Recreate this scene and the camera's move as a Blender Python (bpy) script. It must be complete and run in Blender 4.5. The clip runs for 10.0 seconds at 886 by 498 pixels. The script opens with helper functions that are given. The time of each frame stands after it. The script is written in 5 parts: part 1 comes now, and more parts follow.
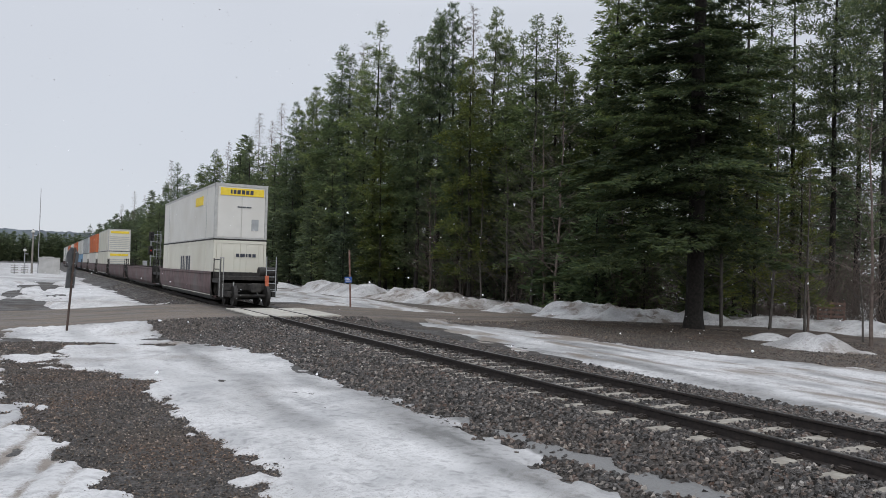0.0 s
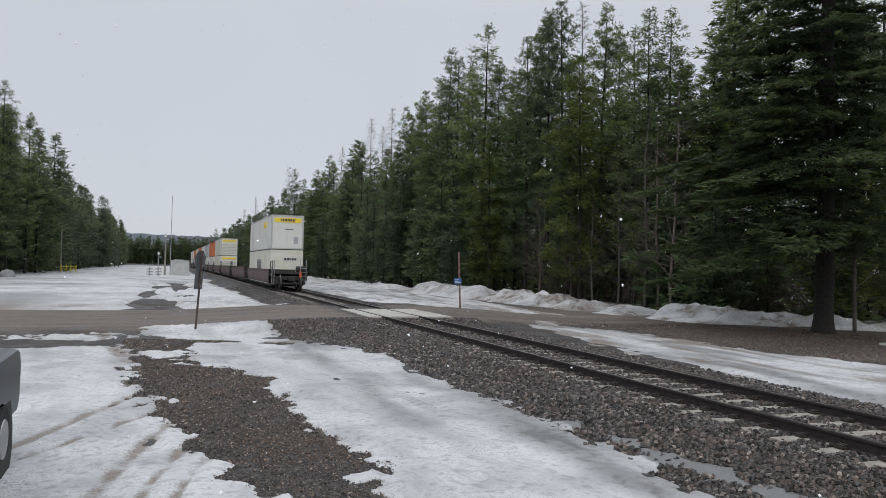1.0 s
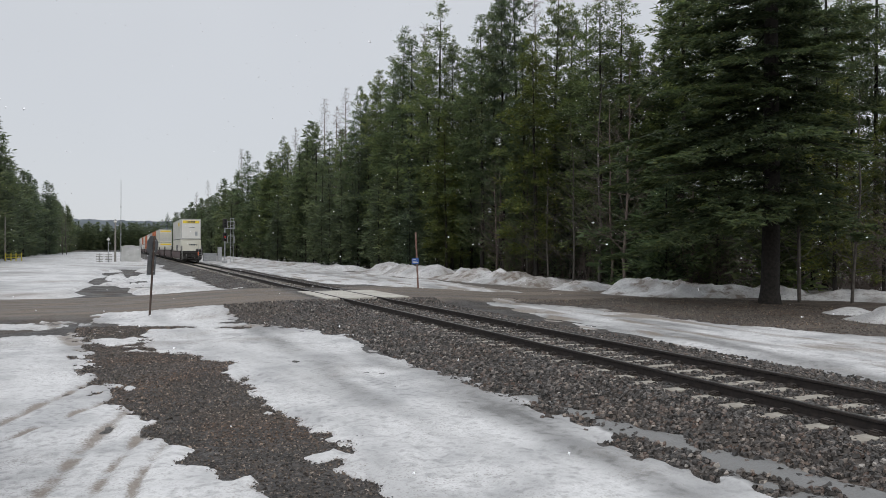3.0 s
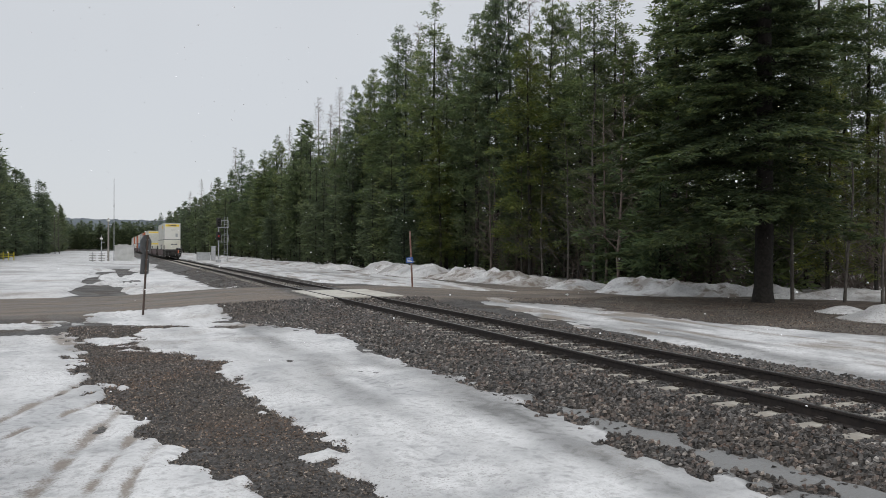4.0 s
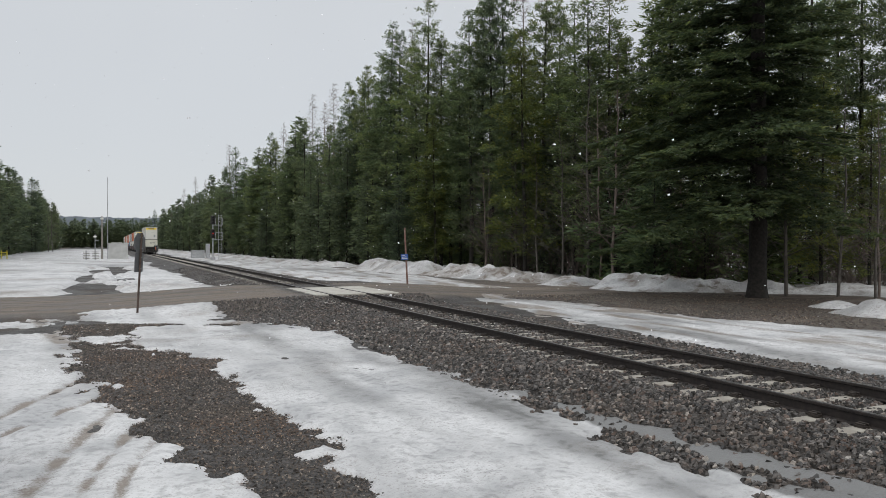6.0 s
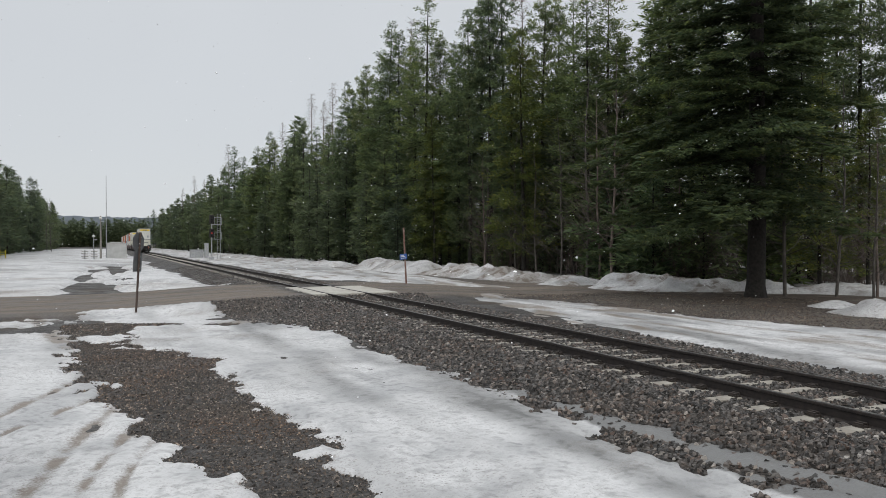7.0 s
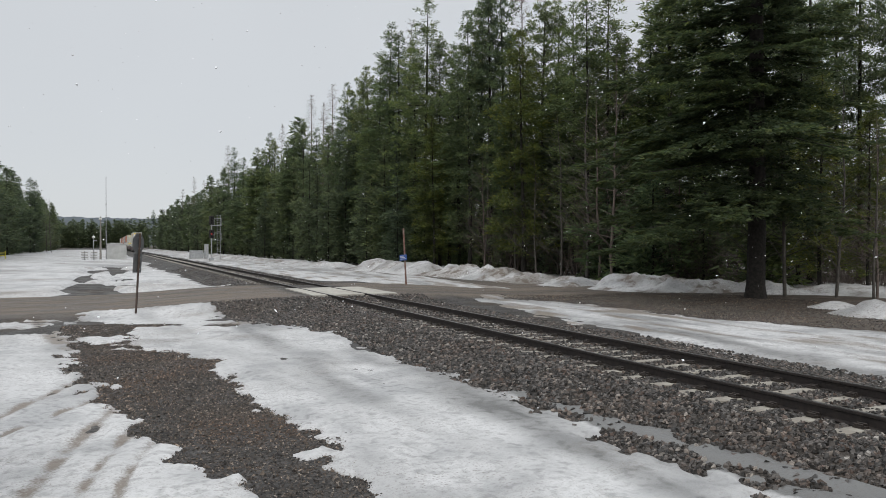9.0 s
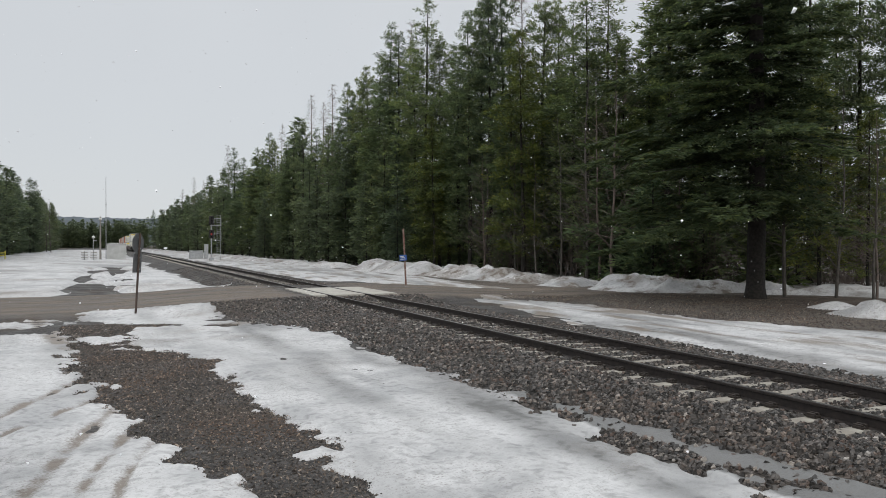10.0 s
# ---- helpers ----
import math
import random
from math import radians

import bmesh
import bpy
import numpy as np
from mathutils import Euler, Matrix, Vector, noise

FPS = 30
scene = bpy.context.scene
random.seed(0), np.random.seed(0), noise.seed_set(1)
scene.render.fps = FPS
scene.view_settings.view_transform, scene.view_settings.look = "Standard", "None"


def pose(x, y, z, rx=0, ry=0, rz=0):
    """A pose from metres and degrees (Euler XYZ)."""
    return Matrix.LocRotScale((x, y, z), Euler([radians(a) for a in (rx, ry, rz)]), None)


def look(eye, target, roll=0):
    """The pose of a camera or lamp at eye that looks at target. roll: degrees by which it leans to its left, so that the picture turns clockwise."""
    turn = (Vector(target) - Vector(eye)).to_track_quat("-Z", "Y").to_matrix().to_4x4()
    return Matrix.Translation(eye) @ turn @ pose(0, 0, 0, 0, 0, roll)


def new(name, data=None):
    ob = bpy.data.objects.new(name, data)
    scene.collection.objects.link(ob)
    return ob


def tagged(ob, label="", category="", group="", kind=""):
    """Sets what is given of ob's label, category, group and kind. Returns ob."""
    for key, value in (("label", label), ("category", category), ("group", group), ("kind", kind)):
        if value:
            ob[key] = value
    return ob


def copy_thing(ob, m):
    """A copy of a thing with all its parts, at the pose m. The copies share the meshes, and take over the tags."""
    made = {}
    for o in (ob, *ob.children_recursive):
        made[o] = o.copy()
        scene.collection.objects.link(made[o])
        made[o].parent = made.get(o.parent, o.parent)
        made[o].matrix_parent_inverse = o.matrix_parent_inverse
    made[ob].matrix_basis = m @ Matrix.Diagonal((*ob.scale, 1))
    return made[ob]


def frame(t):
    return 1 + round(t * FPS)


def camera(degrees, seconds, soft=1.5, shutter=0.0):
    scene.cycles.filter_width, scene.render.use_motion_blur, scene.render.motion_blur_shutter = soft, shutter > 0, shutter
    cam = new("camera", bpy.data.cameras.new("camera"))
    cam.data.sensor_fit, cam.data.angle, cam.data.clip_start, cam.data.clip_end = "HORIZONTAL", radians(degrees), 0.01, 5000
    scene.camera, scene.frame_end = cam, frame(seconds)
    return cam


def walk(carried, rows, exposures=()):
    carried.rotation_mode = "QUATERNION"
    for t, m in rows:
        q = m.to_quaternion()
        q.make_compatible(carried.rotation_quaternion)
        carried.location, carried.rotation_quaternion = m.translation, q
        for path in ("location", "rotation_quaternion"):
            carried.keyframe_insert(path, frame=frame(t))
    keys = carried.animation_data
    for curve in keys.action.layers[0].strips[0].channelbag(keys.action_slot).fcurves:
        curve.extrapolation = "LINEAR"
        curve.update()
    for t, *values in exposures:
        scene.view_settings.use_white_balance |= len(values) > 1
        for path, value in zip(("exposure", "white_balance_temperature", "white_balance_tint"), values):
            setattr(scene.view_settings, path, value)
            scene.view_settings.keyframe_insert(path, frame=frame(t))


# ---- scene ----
cam = camera(62.0, 10.0, soft=0.9)
EYE = 1.90
walk(cam, [
    (0.0, pose(0.01, 0.06, EYE, 91.61, -1.52, -28.75)),
    (0.3, pose(0.02, 0.09, EYE, 91.56, -1.10, -24.60)),
    (0.5, pose(0.03, 0.09, EYE, 91.50, -0.95, -22.35)),
    (1.0, pose(0.02, 0.07, EYE, 91.51, -1.40, -20.27)),
    (1.5, pose(0.00, 0.00, EYE, 91.18, -0.90, -20.64)),
    (2.0, pose(0.00, -0.01, EYE, 90.52, -0.47, -21.94)),
    (2.5, pose(0.00, -0.01, EYE, 90.14, -0.28, -22.98)),
    (4.0, pose(0.00, 0.00, EYE, 89.92, -0.19, -24.03)),
    (4.5, pose(0.00, 0.00, EYE, 89.92, -0.16, -24.09)),
    (5.0, pose(0.00, 0.00, EYE, 89.96, -0.10, -24.13)),
    (5.5, pose(0.00, 0.00, EYE, 89.76, -0.01, -24.30)),
    (7.0, pose(0.00, 0.00, EYE, 89.63, 0.03, -24.52)),
    (8.0, pose(0.00, 0.00, EYE, 89.68, 0.02, -24.53)),
    (9.0, pose(0.00, 0.00, EYE, 89.70, 0.03, -24.53)),
    (10.0, pose(0.00, 0.00, EYE, 89.715, 0.00, -24.54)),
], exposures=[(0.0, 0.03, 6400, 10), (1.0, -0.08, 6400, 9), (2.0, -0.08, 6500, 9), (2.5, -0.04, 6560, 9), (4.5, 0.0, 6640, 8), (10.0, 0.0, 6680, 7.5)])

# ---- overcast daylight ----
world = bpy.data.worlds.new("overcast")
scene.world = world
world.use_nodes = True
wn = world.node_tree.nodes
wl = world.node_tree.links
sky = wn.new("ShaderNodeTexSky")
sky.sky_type, sky.sun_disc = "NISHITA", False
sky.sun_elevation, sky.sun_rotation = radians(38), radians(200)
gain = wn.new("ShaderNodeMix")
gain.data_type = "RGBA"
gain.inputs[0].default_value = 0.93
cloud = wn.new("ShaderNodeTexNoise")
cloud.inputs["Scale"].default_value = 1.6
cloud.inputs["Detail"].default_value = 4
cramp = wn.new("ShaderNodeValToRGB")
cramp.color_ramp.elements[0].color = (5.85, 6.1, 6.62, 1)
cramp.color_ramp.elements[1].color = (7.0, 7.27, 7.82, 1)
wl.new(cloud.outputs[0], cramp.inputs[0])
wl.new(sky.outputs[0], gain.inputs[6])
wl.new(cramp.outputs[0], gain.inputs[7])
# an overcast dome is about three times as bright overhead as at the horizon
geo = wn.new("ShaderNodeTexCoord")
sep = wn.new("ShaderNodeSeparateXYZ")
wl.new(geo.outputs["Generated"], sep.inputs[0])
rise = wn.new("ShaderNodeMapRange")
rise.inputs[1].default_value, rise.inputs[2].default_value = 0.33, 0.95
rise.inputs[3].default_value, rise.inputs[4].default_value = 1.0, 2.5
wl.new(sep.outputs[2], rise.inputs[0])
dome = wn.new("ShaderNodeMix")
dome.data_type, dome.blend_type = "RGBA", "MULTIPLY"
dome.inputs[0].default_value = 1.0
wl.new(gain.outputs[2], dome.inputs[6])
wl.new(rise.outputs[0], dome.inputs[7])
wl.new(dome.outputs[2], wn["Background"].inputs[0])
wn["Background"].inputs[1].default_value = 0.1
sun = new("sun", bpy.data.lights.new("sun", "SUN"))
sun.data.energy, sun.data.angle, sun.data.color = 0.95, radians(40), (1.0, 0.98, 0.95)
sun.matrix_world = look((-16, -44, 36), (0, 0, 0))


# ---- materials ----
def nodes_of(name):
    m = bpy.data.materials.new(name)
    m.use_nodes = True
    return m, m.node_tree.nodes, m.node_tree.links, m.node_tree.nodes["Principled BSDF"]


def noise_node(n, l, scale, detail=4, obj=True):
    tc = n.new("ShaderNodeTexCoord")
    t = n.new("ShaderNodeTexNoise")
    t.inputs["Scale"].default_value, t.inputs["Detail"].default_value = scale, detail
    l.new(tc.outputs["Object"], t.inputs["Vector"])
    return t


def ramp_node(n, l, src, stops):
    r = n.new("ShaderNodeValToRGB")
    e = r.color_ramp.elements
    while len(e) < len(stops):
        e.new(0.5)
    for k, (p, c) in zip(e, stops):
        k.position, k.color = p, (*c, 1)
    l.new(src, r.inputs[0])
    return r


def mixed(n, l, fac, a, b, mode="MIX"):
    m = n.new("ShaderNodeMix")
    m.data_type, m.blend_type = "RGBA", mode
    for sock, v in ((m.inputs[0], fac), (m.inputs[6], a), (m.inputs[7], b)):
        if isinstance(v, (int, float)):
            sock.default_value = v
        elif isinstance(v, tuple):
            sock.default_value = (*v, 1)
        else:
            l.new(v, sock)
    return m.outputs[2]


def bumped(n, l, p, src, strength, dist):
    b = n.new("ShaderNodeBump")
    b.inputs["Strength"].default_value, b.inputs["Distance"].default_value = strength, dist
    l.new(src, b.inputs["Height"])
    l.new(b.outputs[0], p.inputs["Normal"])


def plain(name, c1, c2, scale=6.0, rough=0.7, metal=0.0, bump=0.15, dist=0.01, dirt=None, dirt_scale=1.5, spread=(0.35, 0.7)):
    """Two tones over a fine noise, stains of a third tone over a broad one, and relief."""
    m, n, l, p = nodes_of(name)
    t = noise_node(n, l, scale, 6)
    col = ramp_node(n, l, t.outputs[0], [(spread[0], c1), (spread[1], c2)]).outputs[0]
    if dirt:
        d = noise_node(n, l, dirt_scale, 5)
        f = ramp_node(n, l, d.outputs[0], [(0.48, (0, 0, 0)), (0.68, (0.75, 0.75, 0.75))]).outputs[0]
        col = mixed(n, l, f, col, dirt)
    l.new(col, p.inputs["Base Color"])
    p.inputs["Roughness"].default_value, p.inputs["Metallic"].default_value = rough, metal
    if bump:
        bumped(n, l, p, t.outputs[0], bump, dist)
    return m


def attribute(n, name):
    a = n.new("ShaderNodeAttribute")
    a.attribute_name = name
    return a.outputs["Fac"]


def stone_material(name, stops, rust):
    m, n, l, p = nodes_of(name)
    g = n.new("ShaderNodeNewGeometry")
    o = n.new("ShaderNodeObjectInfo")
    s = n.new("ShaderNodeMath")
    s.operation = "ADD"
    l.new(g.outputs["Random Per Island"], s.inputs[0])
    l.new(o.outputs["Random"], s.inputs[1])
    w = n.new("ShaderNodeMath")
    w.operation = "FRACT"
    l.new(s.outputs[0], w.inputs[0])
    col = ramp_node(n, l, w.outputs[0], stops).outputs[0]
    t = noise_node(n, l, 40, 3)
    f = ramp_node(n, l, t.outputs[0], [(0.3, (0.6, 0.6, 0.6)), (0.7, (1.2, 1.2, 1.2))]).outputs[0]
    col = mixed(n, l, 1.0, col, f, "MULTIPLY")
    u = noise_node(n, l, 0.55, 4)
    uf = ramp_node(n, l, u.outputs[0], [(0.45, (0, 0, 0)), (0.65, (0.8, 0.8, 0.8))]).outputs[0]
    col = mixed(n, l, uf, col, mixed(n, l, 1.0, col, rust, "MULTIPLY"))
    l.new(col, p.inputs["Base Color"])
    p.inputs["Roughness"].default_value = 0.6
    return m


def ground_material():
    """Crushed ballast, wet dirt road and needle litter, blended by the sheet's zones."""
    m, n, l, p = nodes_of("ground_surface")
    tc = n.new("ShaderNodeTexCoord")
    v = n.new("ShaderNodeTexVoronoi")
    v.inputs["Scale"].default_value = 26
    l.new(tc.outputs["Object"], v.inputs["Vector"])
    grey = ramp_node(n, l, v.outputs["Color"], [(0.1, (0.012, 0.0105, 0.0095)), (0.5, (0.031, 0.027, 0.024)), (0.9, (0.072, 0.063, 0.055))]).outputs[0]
    big = noise_node(n, l, 0.8, 6)
    brown = ramp_node(n, l, big.outputs[0], [(0.35, (0.082, 0.066, 0.053)), (0.65, (0.152, 0.126, 0.104))]).outputs[0]
    fine = noise_node(n, l, 30, 4)
    tone = ramp_node(n, l, fine.outputs[0], [(0.35, (0.5, 0.5, 0.5)), (0.65, (1.35, 1.33, 1.3))]).outputs[0]
    brown = mixed(n, l, 1.0, brown, tone, "MULTIPLY")
    mp = n.new("ShaderNodeMapping")
    mp.inputs["Scale"].default_value = (0.12, 1.5, 1.0)
    l.new(tc.outputs["Object"], mp.inputs["Vector"])
    sn = n.new("ShaderNodeTexNoise")
    sn.inputs["Scale"].default_value, sn.inputs["Detail"].default_value = 1.0, 7
    l.new(mp.outputs[0], sn.inputs["Vector"])
    lanes = ramp_node(n, l, sn.outputs[0], [(0.36, (0.72, 0.72, 0.72)), (0.6, (1.16, 1.14, 1.1))]).outputs[0]
    brown = mixed(n, l, 1.0, brown, lanes, "MULTIPLY")
    lit_n = noise_node(n, l, 3.0, 8)
    litter = ramp_node(n, l, lit_n.outputs[0], [(0.35, (0.035, 0.026, 0.02)), (0.6, (0.085, 0.062, 0.046))]).outputs[0]
    rust = noise_node(n, l, 0.5, 4)
    rf = ramp_node(n, l, rust.outputs[0], [(0.52, (0, 0, 0)), (0.7, (0.45, 0.45, 0.45))]).outputs[0]
    grey = mixed(n, l, rf, grey, (0.075, 0.05, 0.03))
    col = mixed(n, l, attribute(n, "road"), grey, brown)
    col = mixed(n, l, attribute(n, "litter"), col, litter)
    l.new(col, p.inputs["Base Color"])
    wet = ramp_node(n, l, big.outputs[0], [(0.4, (0.62, 0.62, 0.62)), (0.6, (0.92, 0.92, 0.92))]).outputs[0]
    l.new(wet, p.inputs["Roughness"])
    mx = n.new("ShaderNodeMath")
    mx.operation = "ADD"
    l.new(v.outputs["Distance"], mx.inputs[0])
    l.new(fine.outputs[0], mx.inputs[1])
    bumped(n, l, p, mx.outputs[0], 0.6, 0.02)
    return m


def snow_material(name, dirty):
    """Old wet snow: grainy and pitted, grey ice where thin or driven, brown grit in stains and specks."""
    m, n, l, p = nodes_of(name)
    a = noise_node(n, l, 0.9, 10)
    b = noise_node(n, l, 7.0, 8)
    c = noise_node(n, l, 34.0, 4)
    col = ramp_node(n, l, a.outputs[0], [(0.36, (0.372, 0.37, 0.369)), (0.48, (0.486, 0.48, 0.476)), (0.62, (0.552, 0.545, 0.54))]).outputs[0]
    tone = ramp_node(n, l, b.outputs[0], [(0.33, (0.68, 0.68, 0.68)), (0.52, (1.03, 1.03, 1.03))]).outputs[0]
    col = mixed(n, l, 1.0, col, tone, "MULTIPLY")
    icy = n.new("ShaderNodeMath")
    icy.operation = "MULTIPLY_ADD"
    icy.use_clamp = True
    l.new(b.outputs[0], icy.inputs[0])
    icy.inputs[1].default_value = 0.9
    l.new(attribute(n, "ice"), icy.inputs[2])
    hard = ramp_node(n, l, icy.outputs[0], [(0.5, (0, 0, 0)), (1.0, (1, 1, 1))]).outputs[0]
    col = mixed(n, l, hard, col, (0.15, 0.149, 0.145))
    grit = n.new("ShaderNodeMath")
    grit.operation = "MULTIPLY_ADD"
    grit.use_clamp = True
    l.new(c.outputs[0], grit.inputs[0])
    grit.inputs[1].default_value = 0.9
    l.new(attribute(n, "grit"), grit.inputs[2])
    top_grit = 0.45 if dirty > 0.8 else 0.85
    gf = ramp_node(n, l, grit.outputs[0], [(0.55, (0, 0, 0)), (1.0, (top_grit, top_grit, top_grit))]).outputs[0]
    col = mixed(n, l, gf, col, (0.17, 0.138, 0.108))
    d = noise_node(n, l, 0.45, 6)
    df = ramp_node(n, l, d.outputs[0], [(0.5 - 0.15 * dirty, (0, 0, 0)), (0.72, (dirty, dirty, dirty))]).outputs[0]
    sf = ramp_node(n, l, c.outputs[0], [(0.56, (0, 0, 0)), (0.63, (1, 1, 1))]).outputs[0]
    col = mixed(n, l, mixed(n, l, 1.0, df, sf, "MULTIPLY"), col, (0.1, 0.08, 0.065))
    if dirty > 0.8:  # soil thrown up by the plough, in cracks and clods
        e = noise_node(n, l, 1.9, 12)
        e.inputs["Roughness"].default_value = 0.68
        cf = ramp_node(n, l, e.outputs[0], [(0.5, (0, 0, 0)), (0.56, (0.85, 0.85, 0.85))]).outputs[0]
        af = ramp_node(n, l, attribute(n, "grit"), [(0.05, (0.1, 0.1, 0.1)), (0.5, (1, 1, 1))]).outputs[0]
        col = mixed(n, l, mixed(n, l, 1.0, cf, af, "MULTIPLY"), col, (0.12, 0.093, 0.072))
    l.new(col, p.inputs["Base Color"])
    r = n.new("ShaderNodeMapRange")
    r.inputs[3].default_value, r.inputs[4].default_value = 0.65, 0.45
    l.new(hard, r.inputs[0])
    l.new(r.outputs[0], p.inputs["Roughness"])
    p.inputs["Specular IOR Level"].default_value = 0.3
    both = n.new("ShaderNodeMath")
    both.operation = "MULTIPLY_ADD"
    l.new(c.outputs[0], both.inputs[0])
    both.inputs[1].default_value = 0.3
    l.new(b.outputs[0], both.inputs[2])
    bumped(n, l, p, both.outputs[0], 0.55, 0.035)
    return m


def needle_material(name, dark, light, tint):
    """Needle sprays: each its own tone, lighter and yellower towards the tips of the boughs."""
    m, n, l, p = nodes_of(name)
    g = n.new("ShaderNodeNewGeometry")
    o = n.new("ShaderNodeObjectInfo")
    col = ramp_node(n, l, g.outputs["Random Per Island"], [(0.0, dark), (0.7, light), (1.0, tint)]).outputs[0]
    tone = ramp_node(n, l, o.outputs["Random"], [(0.0, (0.78, 0.84, 0.88)), (0.5, (1.0, 1.0, 1.0)), (1.0, (1.14, 1.1, 0.86))]).outputs[0]
    col = mixed(n, l, 1.0, col, tone, "MULTIPLY")
    tip_tone = ramp_node(n, l, attribute(n, "tip"), [(0.2, (0.8, 0.8, 0.84)), (0.95, (1.24, 1.2, 1.0))]).outputs[0]
    col = mixed(n, l, 1.0, col, tip_tone, "MULTIPLY")
    l.new(col, p.inputs["Base Color"])
    p.inputs["Roughness"].default_value = 0.6
    p.inputs["Specular IOR Level"].default_value = 0.35
    thin = n.new("ShaderNodeBsdfTranslucent")
    l.new(col, thin.inputs["Color"])
    blend = n.new("ShaderNodeMixShader")
    blend.inputs[0].default_value = 0.5
    l.new(p.outputs[0], blend.inputs[1])
    l.new(thin.outputs[0], blend.inputs[2])
    l.new(blend.outputs[0], n["Material Output"].inputs["Surface"])
    return m


